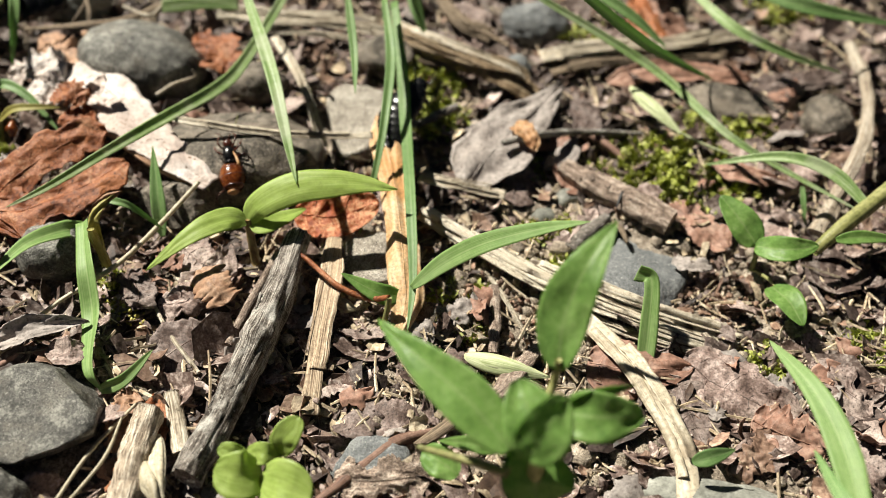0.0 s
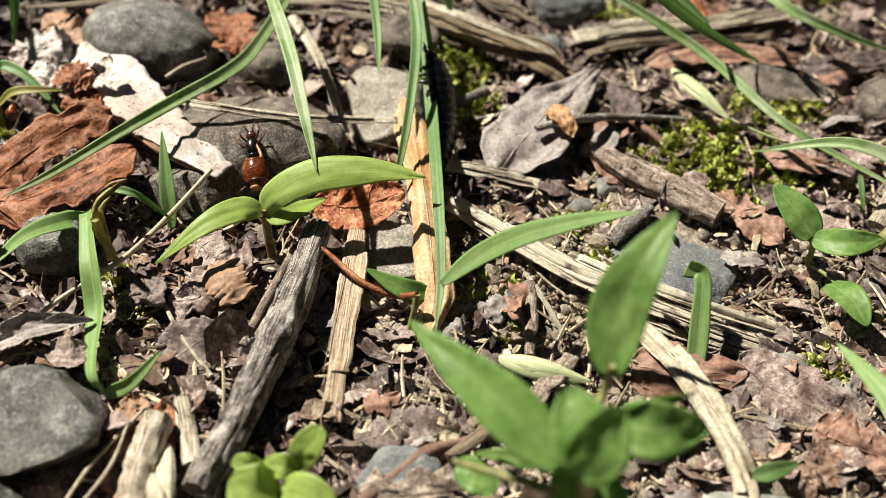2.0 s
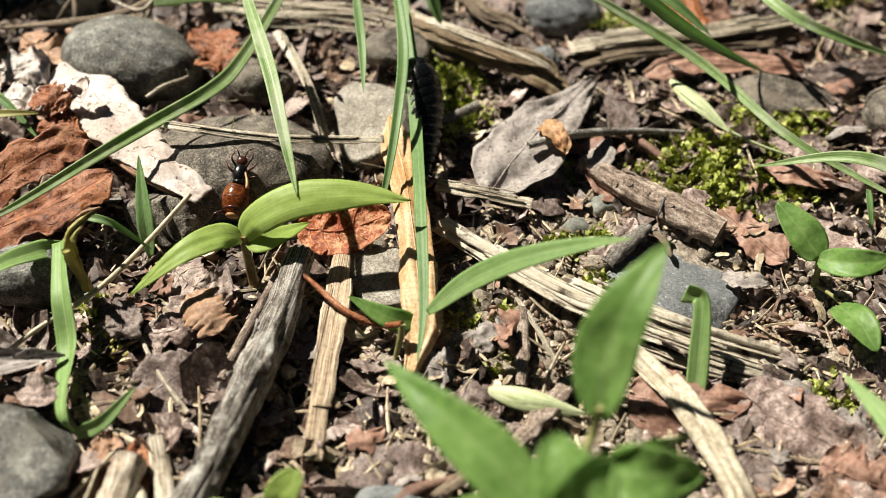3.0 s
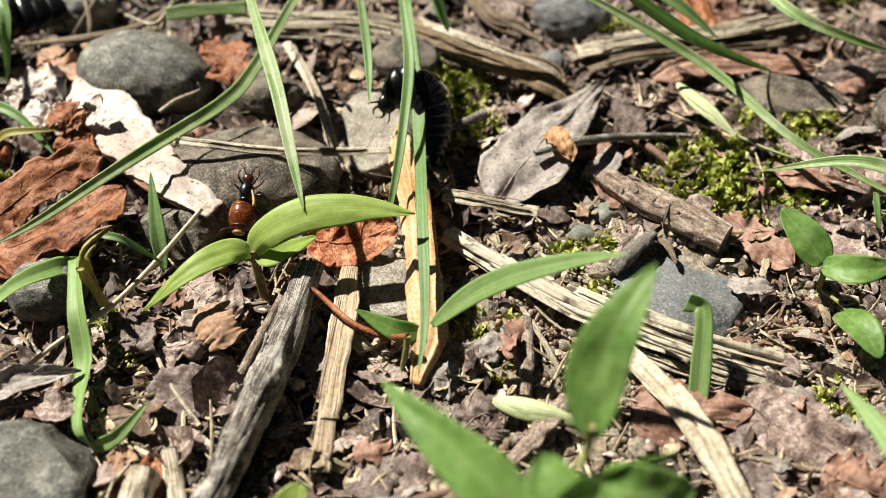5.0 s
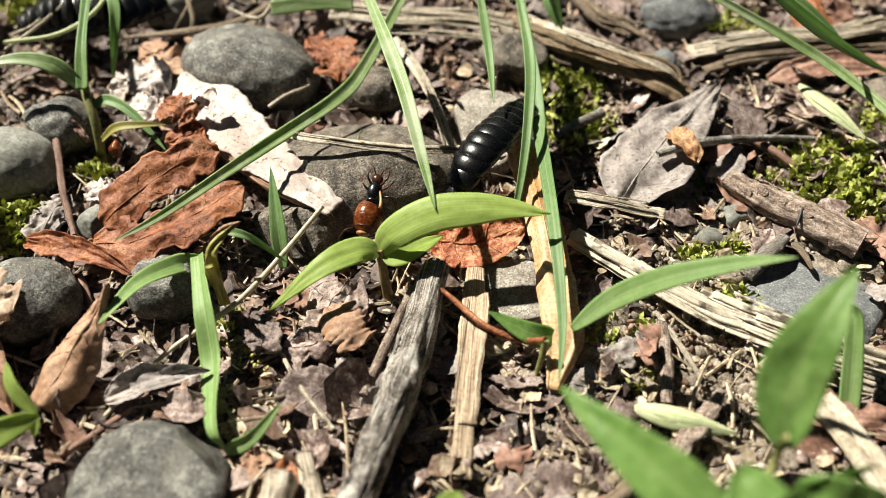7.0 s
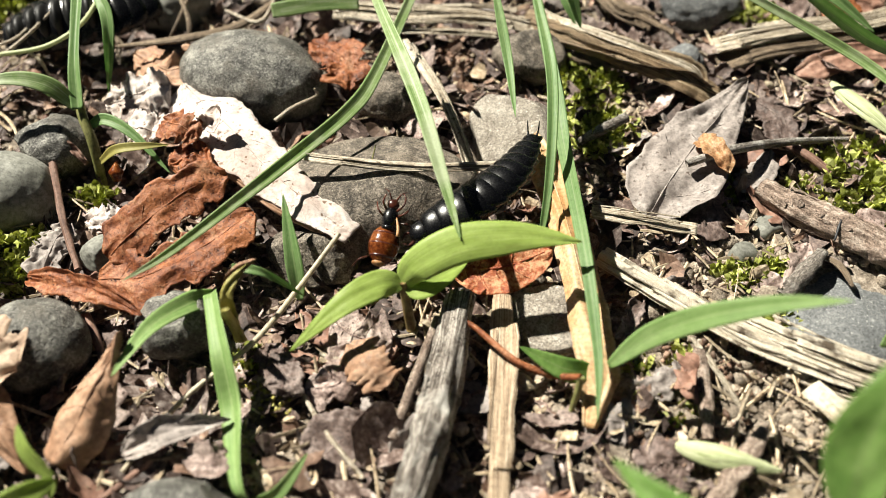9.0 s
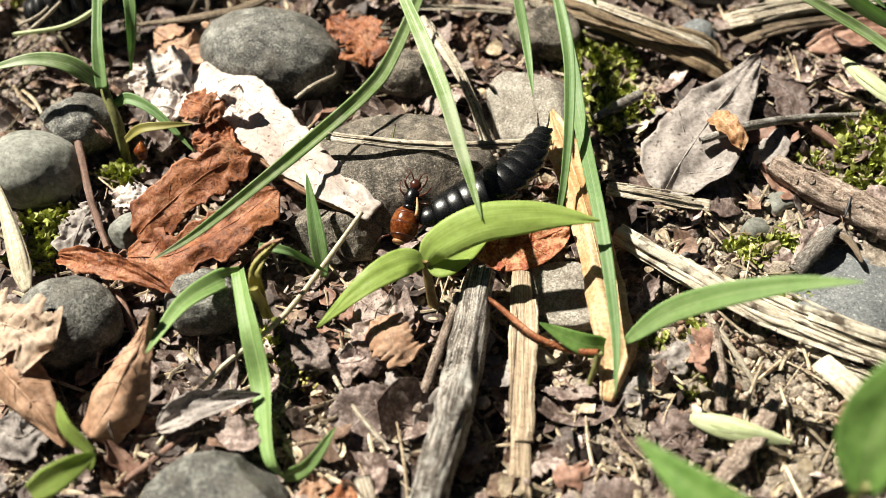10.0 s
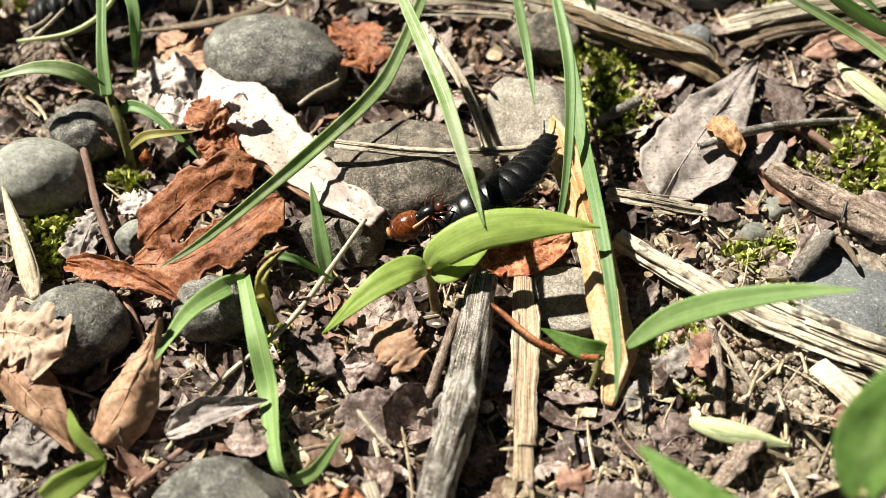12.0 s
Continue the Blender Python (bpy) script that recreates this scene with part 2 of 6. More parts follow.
M_BROWN_LEAF = surface("brown_curled_leaf", (0.25, 0.13, 0.075), (0.45, 0.265, 0.165), (0.62, 0.42, 0.29), 160, 0.6, 0.5, 0.3, stripes=4, streak=0.3, thin=0.2, vary=0.15)
M_MOSS = surface("moss", (0.22, 0.25, 0.04), (0.48, 0.52, 0.13), (0.74, 0.75, 0.33), 300, 0.55, 0.2, 0.1, thin=0.4, island=True, vary=0.9, pits=0.2)
M_SHELL = surface("black_chitin", (0.0015, 0.0015, 0.0018), (0.003, 0.003, 0.0035), (0.005, 0.005, 0.006), 900, 0.26, 0.3, 0.05, spec=0.42, pits=0.12)
M_BELLY = surface("grey_underside", (0.004, 0.004, 0.004), (0.009, 0.009, 0.009), (0.02, 0.019, 0.017), 600, 0.5, 0.3, 0.1)
M_AMBER = surface("amber_chitin", (0.04, 0.009, 0.003), (0.15, 0.036, 0.009), (0.34, 0.115, 0.028), 600, 0.18, 0.3, 0.1, coat=0.3, thin=0.2, pits=0.3)
M_FLESH = surface("cream_flesh", (0.3, 0.12, 0.04), (0.5, 0.27, 0.12), (0.66, 0.45, 0.26), 700, 0.4, 0.5, 0.1, thin=0.2, pits=0.3)
M_GILL = surface("pale_side_lobes", (0.08, 0.08, 0.08), (0.17, 0.165, 0.155), (0.3, 0.29, 0.27), 900, 0.45, 0.2, 0.05, pits=0.12)
M_MAROON = surface("maroon_chitin", (0.025, 0.007, 0.004), (0.07, 0.018, 0.01), (0.13, 0.035, 0.018), 300, 0.3, 0.2, 0.06, coat=0.3, pits=0.12)


# ---- shapes ----
def P(p):
    return Vector(p)


def spline(points, count):
    """count places along a smooth line through the points."""
    pts = [Vector(p) for p in points]
    if len(pts) == 2:
        return [pts[0].lerp(pts[1], i / (count - 1)) for i in range(count)]
    pts = [2 * pts[0] - pts[1], *pts, 2 * pts[-1] - pts[-2]]
    out, spans = [], len(pts) - 3
    for i in range(count):
        f = i / (count - 1) * spans
        k = min(int(f), spans - 1)
        u = f - k
        a, b, c, d = pts[k:k + 4]
        out.append(0.5 * (2 * b + (c - a) * u + (2 * a - 5 * b + 4 * c - d) * u * u + (3 * b - a - 3 * c + d) * u ** 3))
    return out


def mesh(name, verts, faces, material, parent=None, uvs=None, smooth=True, origin=None, label=""):
    """Links one mesh object, from places in millimetres; its origin at the lowest place unless given."""
    vs = [Vector(v) for v in verts]
    if parent is not None and origin is None:
        origin = Vector((0, 0, 0))
        base = parent["base"] if "base" in parent else (0, 0, 0)
        vs = [v - Vector(base) for v in vs]
    elif origin is None:
        mid = sum(vs, Vector()) / len(vs)
        origin = Vector((mid.x, mid.y, min(v.z for v in vs)))
        vs = [v - origin for v in vs]
    else:
        vs = [v - Vector(origin) for v in vs]
    data = bpy.data.meshes.new(name)
    data.from_pydata([v * U for v in vs], [], faces)
    if uvs:
        layer = data.uv_layers.new(name="along")
        for loop in data.loops:
            layer.data[loop.index].uv = uvs[loop.vertex_index]
    if smooth:
        data.polygons.foreach_set("use_smooth", [True] * len(data.polygons))
    data.materials.append(material)
    ob = new(name, data)
    if parent is None:
        ob.location = Vector(origin) * U
        ob["base"] = tuple(origin)
    else:
        ob.parent = parent
    if label:
        tagged(ob, label)
    return ob


def holder(name, base, label, category, group=""):
    """An Empty at the base of a thing in parts."""
    ob = new(name)
    ob.empty_display_size = 0.002
    ob.location = Vector(base) * U
    ob["base"] = tuple(base)
    return tagged(ob, label, category, group)


SHAPES = {
    "blade": lambda u: (0.62 + 0.38 * min(1, u / 0.25)) * max(0.0, 1 - u ** 2.6) ** 0.8 + 0.02,
    "lance": lambda u: max(0.0, math.sin(math.pi * min(1.0, 0.06 + 0.94 * u ** 0.8))) ** 0.85 + 0.02,
    "ovate": lambda u: max(0.0, math.sin(math.pi * min(1.0, 0.04 + 0.96 * u ** 0.72))) ** 0.6 + 0.02,
    "round": lambda u: max(0.0, 1 - (2 * u - 1) ** 2) ** 0.5 + 0.02,
    "strip": lambda u: 0.9 + 0.1 * math.sin(7 * u),
    "spoon": lambda u: 0.05 + min(1.0, u * 1.35) ** 1.1 * (1 - 1.6 * max(0.0, u - 0.8)),
    "torn": lambda u: min(1.0, 6 * u + 0.35, 6 * (1 - u) + 0.25),
    "belt": lambda u: min(1.0, 4.5 * u + 0.12) * min(1.0, 3.5 * (1 - u) + 0.35),
    "waist": lambda u: (0.75 + 0.4 * math.sin(3 * u)) * (1 - 0.75 * max(0.0, u - 0.6) / 0.4),
    "blunt": lambda u: min(1.0, u / 0.2) ** 0.45 * (1 - max(0.0, u - 0.3) / 0.7) ** 0.75 + 0.02,
    "flare": lambda u: 0.45 + 0.55 * u ** 1.4 - 0.5 * max(0.0, u - 0.88),
    "wedge": lambda u: min(1.0, 0.6 + 4 * u) * (1.0 - 0.62 * u ** 2.2),
}


TOP = []


def sheet(name, path, width, material, parent=None, shape="blade", face=(0, -0.35, 1), fold=0.0, curl=0.0, wave=0.0, rag=0.0, thick=0.12, nu=26, nv=8, twist=0.0, seed=0, label="", swing=4.0):
    """A leaf or blade along a line: folded at the midrib, curled across, waved, its rim ragged; closed, with thickness."""
    s = spline(path, nu)
    verts, uvs, faces = [], [], []
    top, low = [], []
    for i, p in enumerate(s):
        u = i / (nu - 1)
        t = (s[min(i + 1, nu - 1)] - s[max(i - 1, 0)]).normalized()
        n = Vector(face)
        n = (n - t * n.dot(t))
        n = n.normalized() if n.length > 1e-3 else t.orthogonal().normalized()
        n = Matrix.Rotation(radians(twist * u), 3, t) @ n
        b = t.cross(n)
        w = 0.5 * width * SHAPES[shape](u)
        for j in range(nv + 1):
            v = 2 * j / nv - 1
            side = 1.0
            if rag:
                side += rag * (noise.noise((u * 9 + seed, (2 if v > 0 else -2) + seed, 0.3)) + 0.5 * noise.noise((u * 27 + seed, v > 0, 2.1)) + 0.7 * (noise.cell((u * 8 + seed * 1.3, 3.5 + (v > 0), 0.5)) - 0.5))
            q = p + b * (w * v * side)
            lift = fold * w * abs(v) + curl * w * v * v
            if wave:
                lift += wave * noise.noise((u * swing + seed * 1.7, v * 1.5, seed)) + 0.35 * wave * noise.noise((u * swing * 3 + seed, v * 4, seed + 5))
                q = q + t * (0.4 * wave * rag * noise.noise((v * 3, seed, 7.0 + (u > 0.5))))
            q = q + n * lift
            top.append(q)
            low.append(q - n * thick * (1 - 0.6 * abs(v)))
            uvs.append((u, j / nv))
    TOP[:] = top
    k = nv + 1
    verts, uvs = top + low, uvs + uvs
    o = len(top)
    for i in range(nu - 1):
        for j in range(nv):
            a = i * k + j
            faces.append((a, a + 1, a + k + 1, a + k))
            faces.append((o + a, o + a + k, o + a + k + 1, o + a + 1))
        for j in (0, nv):
            a = i * k + j
            faces.append((a, a + k, o + a + k, o + a) if j == 0 else (a, o + a, o + a + k, a + k))
    for i in (0, nu - 1):
        for j in range(nv):
            a = i * k + j
            faces.append((a, o + a, o + a + 1, a + 1) if i == 0 else (a, a + 1, o + a + 1, o + a))
    return mesh(name, verts, faces, material, parent, uvs, label=label)


def tube(name, path, radii, material, parent=None, sides=10, count=24, rough=0.08, flat=1.0, ridges=0, face=(0, 0, 1), seed=0, label="", knots=0):
    """A stem, twig or straw along a line: tapered, knotted, ridged, pressed flat."""
    s = spline(path, count)
    radii = (radii, radii) if isinstance(radii, (int, float)) else radii
    verts, uvs, faces = [], [], []
    for i, p in enumerate(s):
        u = i / (count - 1)
        t = (s[min(i + 1, count - 1)] - s[max(i - 1, 0)]).normalized()
        n = Vector(face)
        n = (n - t * n.dot(t))
        n = n.normalized() if n.length > 1e-3 else t.orthogonal().normalized()
        b = t.cross(n)
        f = u * (len(radii) - 1)
        c = min(int(f), len(radii) - 2)
        r = radii[c] + (radii[c + 1] - radii[c]) * (f - c)
        for j in range(sides):
            a = 2 * math.pi * j / sides
            g = 1 + rough * noise.noise((u * 10 + seed, math.cos(a) * 1.2, math.sin(a) * 1.2 + seed)) + rough * noise.noise((u * 3 + seed, 5 + math.cos(a), math.sin(a)))
            if knots:
                g += knots * max(0, noise.noise((u * 5 + seed, math.cos(a) * 0.8, math.sin(a) * 0.8))) ** 1.5
            if ridges:
                if sides > 16:
                    g += 0.13 * noise.noise((u * 7 + seed, math.cos(a) * 4.5, math.sin(a) * 4.5)) + 0.07 * noise.noise((u * 22 + seed, math.cos(a) * 9, math.sin(a) * 9))
                else:
                    g += 0.14 * (1 if j % 2 else -1) * (0.6 + noise.noise((u * 4, j, seed)))
            verts.append(p + (b * math.cos(a) + n * (math.sin(a) * flat)) * (r * g))
            uvs.append((u, abs(2 * j / sides - 1)))
    for i in range(count - 1):
        for j in range(sides):
            a, b_ = i * sides + j, i * sides + (j + 1) % sides
            faces.append((a, a + sides, b_ + sides, b_)[::-1])
    faces.append(tuple(range(sides)))
    faces.append(tuple(reversed(range((count - 1) * sides, count * sides))))
    faces = [f[::-1] for f in faces]
    return mesh(name, verts, faces, material, parent, uvs, label=label)


STONES = []


def ball(level):
    bm = bmesh.new()
    bmesh.ops.create_icosphere(bm, subdivisions=level, radius=1)
    vs, fs = [v.co.copy() for v in bm.verts], [tuple(v.index for v in f.verts) for f in bm.faces]
    bm.free()
    return vs, fs


BALL = {k: ball(k) for k in (1, 2, 3, 5)}


def stone(place, size, material, label, turn=0.0, tilt=0.0, lumps=0.16, cuts=0, seed=1, level=5, category="stone", name="stone", facets=()):
    """A stone lying half sunk in the ground: rounded, or split by cuts into flat faces."""
    rng = random.Random(seed)
    planes = [(Vector((rng.uniform(-1, 1), rng.uniform(-1, 1), rng.uniform(-0.3, 1))).normalized(), rng.uniform(0.62, 0.86)) for _ in range(cuts)] + [(Vector(n).normalized(), d) for n, d in facets]
    m = Matrix.Rotation(radians(turn), 3, "Z") @ Matrix.Rotation(radians(tilt), 3, "Y")
    vs, fs = BALL[level]
    out = []
    for v in vs:
        p = v.copy()
        for n, d in planes:
            over = p.dot(n) - d
            if over > 0:
                p -= n * over * 0.92
        g = 1 + lumps * noise.noise(v * 1.3 + Vector((seed * 3.1, 0, 0))) + 0.3 * lumps * noise.noise(v * 4 + Vector((0, seed, 0))) + 0.1 * lumps * noise.noise(v * 13) + 0.05 * lumps * noise.noise(v * 30)
        p = Vector((p.x * size[0], p.y * size[1], p.z * size[2])) * g
        out.append(m @ p + Vector(place))
    STONES.append((place[0], place[1], 0.92 * min(size[0], size[1]) + 0.15 * max(size[0], size[1])))
    return tagged(mesh(name, out, fs, material), label, category)


def thing(ob, label, category, group=""):
    return tagged(ob, label, category, group)


# ---- ground ----
def rise(x, y):
    """The height of the soil, in millimetres."""
    far = max(0.0, math.hypot(x, y) - 140)
    h = 1.5 * noise.noise((x / 19, y / 19, 1.7)) + 0.9 * noise.noise((x / 6.5, y / 6.5, 4.2)) + 0.42 * noise.noise((x / 2.3, y / 2.3, 8.8))
    return h - 1.0 + min(60, far * 0.1) * noise.noise((x / 900, y / 900, 3.0))


def axis(inner, step, reach):
    """Even steps within inner, then ever wider ones out to reach."""
    near = list(np.arange(-inner, inner + step / 2, step))
    out, d = [], step
    while inner + sum(out) < reach:
        d *= 1.35
        out.append(d)
    far = list(inner + np.cumsum(out))
    return [-v for v in reversed(far)] + near + far


def build_ground():
    xs, ys = axis(112, 0.8, 40000), axis(92, 0.8, 40000)
    verts, faces, k = [], [], len(ys)
    for x in xs:
        for y in ys:
            z = rise(x - 5, y + 8)
            if abs(x) < 115 and abs(y) < 95:
                z += 0.28 * noise.noise((x / 0.9, y / 0.9, 2.0))
            verts.append((x - 5, y + 8, z))
    for i in range(len(xs) - 1):
        for j in range(k - 1):
            a = i * k + j
            faces.append((a, a + k, a + k + 1, a + 1))
    ob = mesh("ground", verts, faces, M_SOIL, origin=(0, 0, 0))
    tagged(ob, "bare brown woodland soil under leaf litter", "ground", kind="structure")


build_ground()

# ---- stones ----
stone((-44.4, -33.6, 1.5), (9.4, 7.4, 5.5), M_GREY_STONE, "angular light grey stone with a speckled top", 0, 0, 0.1, 0, 3, facets=(((-0.15, -0.2, 1), 0.6), ((0.55, -0.72, -0.4), 0.45), ((0.85, 0.1, -0.1), 0.7), ((-0.2, -0.9, -0.3), 0.7), ((0.7, 0.6, 0.3), 0.75)))
stone((-46.6, -43.4, 1), (4.2, 4.0, 3.5), M_GREY_STONE, "small dark grey stone beside the angular stone", 0, 0, 0.15, 2, 4)
stone((-50, 32.4, 3), (10.2, 7.0, 6.0), M_GREY_STONE, "smooth rounded dark grey pebble", -8, 5, 0.08, 0, 5)
stone((-31.2, 13.3, 1.5), (12.6, 9.0, 6.2), M_BROWN_STONE, "large flat-topped brown-grey stone with pitted face", 8, -4, 0.1, 3, 12)
stone((-37.7, 3.7, 0.5), (6.0, 4.5, 4.0), M_BROWN_STONE, "dark rough stone under the bleached leaf", 10, 0, 0.15, 3, 7)
stone((-14.4, 25, 0.8), (6.2, 8.8, 3.9), M_SAND_STONE, "tilted grey-brown slab of stone with a sandy face", 0, 0, 0.1, 1, 8, facets=(((-0.3, -0.32, 0.9), 0.5), ((-0.9, -0.4, 0.1), 0.72), ((0.2, 0.9, 0.3), 0.7)))
stone((-30.9, 30.3, 2), (4.6, 3.8, 3.4), M_BROWN_STONE, "small rounded brownish pebble", 0, 0, 0.14, 1, 9)
stone((-12.2, 39.6, 2), (5.0, 4.0, 3.6), M_BROWN_STONE, "small dim brown pebble below the straw", 0, 0, 0.14, 1, 10)
stone((-51.3, -7.2, 1.5), (4.9, 4.2, 3.8), M_GREY_STONE, "small speckled grey pebble", 12, 0, 0.1, 1, 11)
stone((-77.7, 10.9, 2), (6.6, 5.6, 5.0), M_PALE_STONE, "pale greenish grey rounded pebble with fine cracks", 5, 0, 0.07, 0, 12)
stone((-73.8, 18.9, 2), (5.2, 4.6, 4.4), M_GREY_STONE, "grey pebble behind the grass stem", 0, 0, 0.12, 2, 13)
stone((-66.6, -11.2, 2), (6.2, 5.6, 5.0), M_GREY_STONE, "dark grey rounded pebble beside the curled leaf", 15, 0, 0.09, 0, 14)
stone((-62.6, 2.7, 1), (3.0, 2.6, 2.2), M_PALE_STONE, "tiny pale pebble under the rust-brown leaf", 0, 0, 0.12, 1, 15)
stone((-9.6, -3.4, 0.2), (6.6, 5.0, 3.2), M_SAND_STONE, "grey stone under the tan papery leaf", -8, 0, 0.1, 2, 16, facets=(((-0.2, -0.2, 1), 0.5), ((-0.8, -0.5, 0.2), 0.7)))
stone((25.2, -1.4, -0.9), (9.0, 7.6, 2.5), M_BLUE_STONE, "flat blue-grey stone speckled with white", 12, 0, 0.1, 2, 17)
stone((-6.5, -34.1, 0), (5.0, 3.4, 2.2), M_BLUE_STONE, "flat blue-grey stone sunk in the soil", 10, 0, 0.1, 2, 18)
stone((35.6, -37.2, -0.5), (12.0, 5.0, 3.0), M_PALE_STONE, "pale flat slab of stone with lichen", -6, 0, 0.1, 3, 19)
stone((12.9, 53.7, 1), (6.0, 4.6, 4.0), M_BLUE_STONE, "dark blue-grey pebble near the moss", 0, 0, 0.14, 2, 20)
stone((9.3, 41.2, 0.5), (3.0, 3.0, 2.4), M_BLUE_STONE, "small blue-grey pebble by the sheath", 0, 0, 0.14, 2, 21)
stone((-66.3, 49.7, 1.5), (6.2, 4.5, 4.0), M_PALE_STONE, "pale grey pebble half hidden by straw", 0, 0, 0.14, 1, 22)
stone((44.9, 37.7, -0.5), (8.8, 5.0, 3.0), M_BROWN_STONE, "low flat grey-brown stone", 5, 0, 0.12, 3, 23)
stone((59.5, 33.3, 1), (4.4, 5.0, 3.6), M_BROWN_STONE, "dark rough pebble by the bleached stick", 0, 0, 0.15, 2, 24)
stone((17.2, 11.9, 0), (2.2, 1.8, 1.4), M_PALE_STONE, "tiny pale pebble in the soil", 0, 0, 0.2, 3, 26, 3)
stone((14, 7.7, 0), (2.0, 1.7, 1.3), M_PALE_STONE, "tiny cream pebble in the soil", 0, 0, 0.2, 3, 27, 3)
stone((-18.5, -18, 0.5), (0.9, 0.8, 0.7), M_CRUMB, "tiny reddish grain beside the flat straw", 0, 0, 0.1, 0, 29, 2)
# a plain black ball in place of a tiny ant-like insect
stone((-57.2, -23.2, 3.4), (1.0, 0.9, 0.8), M_SHELL, "tiny glossy black ball for an ant-like insect under the rolled leaf", 0, 0, 0.1, 0, 30, 3, "seed", "seed")


# ---- sticks and twigs ----
def stick(path, radii, material, label, category="stick", name="stick", **more):
    return thing(tube(name, path, radii, material, **more), label, category)


THICK = [(-26, -39.2, 2.2), (-24.6, -34.5, 2.5), (-23.3, -29, 2.8), (-22, -23, 3.1), (-21.5, -20, 3.3), (-21, -15.5, 3), (-20.2, -10, 3), (-19.3, -2.7, 3.2)]
thick = stick(THICK, (1.85, 1.8, 1.9, 2.1, 2.25, 1.75, 1.7, 1.65), M_BARK, "thick dark weathered stick with cracked bark", sides=64, count=260, rough=0.2, knots=0.55, seed=3, ridges=1)
BROKEN = [(16.8, 16.9, 1.6), (21.9, 12.9, 2), (26.6, 9.7, 2), (31.8, 6.6, 1.8)]
broken = stick(BROKEN, (1.5, 2.1, 2.3, 2.1), M_BROWN_BARK, "short broken brown stick cracked across", sides=40, count=120, rough=0.16, seed=9, flat=0.85, knots=0.2, ridges=1)
tube("crack", [(24, 8, 2.9), (24.6, 9.6, 3.65), (25.3, 11.6, 3.75), (25.7, 12.8, 3.2)], (0.1, 0.24, 0.16, 0.06), M_BLACK_STONE, broken, 6, 8, label="dark crack across the bark")
def bark_strips(ob, path, radius, count, material, seed):
    """Lifted strips of bark lying along a stick, and small knots."""
    rng = random.Random(seed)
    line = spline(path, 80)
    for k in range(count):
        i = rng.randint(3, 55)
        j = i + rng.randint(6, 20)
        t = (line[j] - line[i]).normalized()
        side = t.cross(Vector((0, 0, 1))).normalized()
        a = rng.uniform(-1.1, 1.1)
        out = (side * math.sin(a) + Vector((0, 0, 1)) * math.cos(a)).normalized()
        lift = radius * rng.uniform(0.99, 1.07)
        sheet("bark_strip", [line[i] + out * lift, line[(i + j) // 2] + out * (lift + 0.06), line[j] + out * (lift + rng.uniform(-0.05, 0.25))], rng.uniform(0.4, 1.1), material, ob, "torn", out, 0, -0.3, 0.1, 0.4, 0.14, 12, 4, seed=k)
    for k in range(3):
        p = line[(34, 52, 18)[k]]
        vs, fs = BALL[2]
        a = rng.uniform(-0.8, 0.8)
        at = p + Vector((math.sin(a), -0.3, math.cos(a))).normalized() * radius * 0.85
        mesh("knot", [at + Vector((v.x * 0.9, v.y * 0.7, v.z * 0.6)) * (0.75 + 0.4 * noise.noise(v * 2 + Vector((k, 0, 0)))) for v in vs], fs, material, ob)


bark_strips(thick, THICK, 1.85, 14, M_BARK, 4)
bark_strips(broken, BROKEN, 1.95, 9, M_BROWN_BARK, 5)
stick([(-32.3, -43.1, 1), (-32.3, -37.3, 1.8), (-32.2, -31, 2.4)], (1.9, 1.8, 1.6), M_WHITE_WOOD, "pale grey-brown broken stub of wood", sides=28, count=50, rough=0.14, seed=5, ridges=1)
stick([(-27.7, -35.2, 0.6), (-29.2, -31.3, 1), (-30.6, -27.8, 1.6)], (1.1, 1.1, 0.9), M_STRAW, "short pale stub of straw", sides=14, count=20, flat=0.6, seed=2, category="straw", name="straw")
stick([(-25.6, -19.8, 0.8), (-23.9, -13.3, 1.6), (-21.8, -5.1, 2.2)], (0.55, 0.65, 0.5), M_BROWN_BARK, "thin brown twig leaning beside the thick stick", "twig", name="twig", sides=10, count=40, seed=6)
stick([(7.4, 18.2, 4.2), (12.8, 20.4, 4.6), (20.8, 24.2, 2.6), (29.4, 26.8, 0.9)], (0.5, 0.65, 0.55, 0.35), M_BARK, "thin dark twig under the grey leaf", "twig", name="twig", sides=10, count=40, seed=7)
stick([(21.3, 25.6, 1), (23.8, 23.2, 1.2), (26.4, 20.8, 0.8)], (0.5, 0.62, 0.5), M_RED_TWIG, "short pinkish brown twig", "twig", name="twig", sides=10, count=20, seed=8)
stick([(-5.8, 23.8, 1.5), (-3.1, 25.1, 2.4), (0.6, 27, 3.4)], (0.5, 0.75, 0.7), M_BARK, "short grey twig lying on moss", "twig", name="twig", sides=10, count=24, seed=10)
stick([(-74.9, 21.9, 5), (-72, 14.4, 3.5), (-68.4, 6.1, 2.5), (-64.8, -0.5, 2)], (0.36, 0.44, 0.4, 0.4), M_RED_TWIG, "slender red-brown bare twig", "twig", name="twig", sides=12, count=80, seed=11, knots=1.2, rough=0.35)
stick([(-64.3, -1.5, 2), (-62.5, -9.7, 3), (-62.1, -16.7, 1.5)], (0.4, 0.45, 0.38), M_BROWN_BARK, "thin brown twig beside a grey pebble", "twig", name="twig", sides=12, count=60, seed=12, knots=1.0, rough=0.3)
stick([(-62.3, -6.4, 1.5), (-60.5, -9, 1.5), (-58.7, -12.1, 0.8)], (0.5, 0.55, 0.4), M_RED_TWIG, "short brown twig in the litter", "twig", name="twig", sides=10, count=20, seed=13)
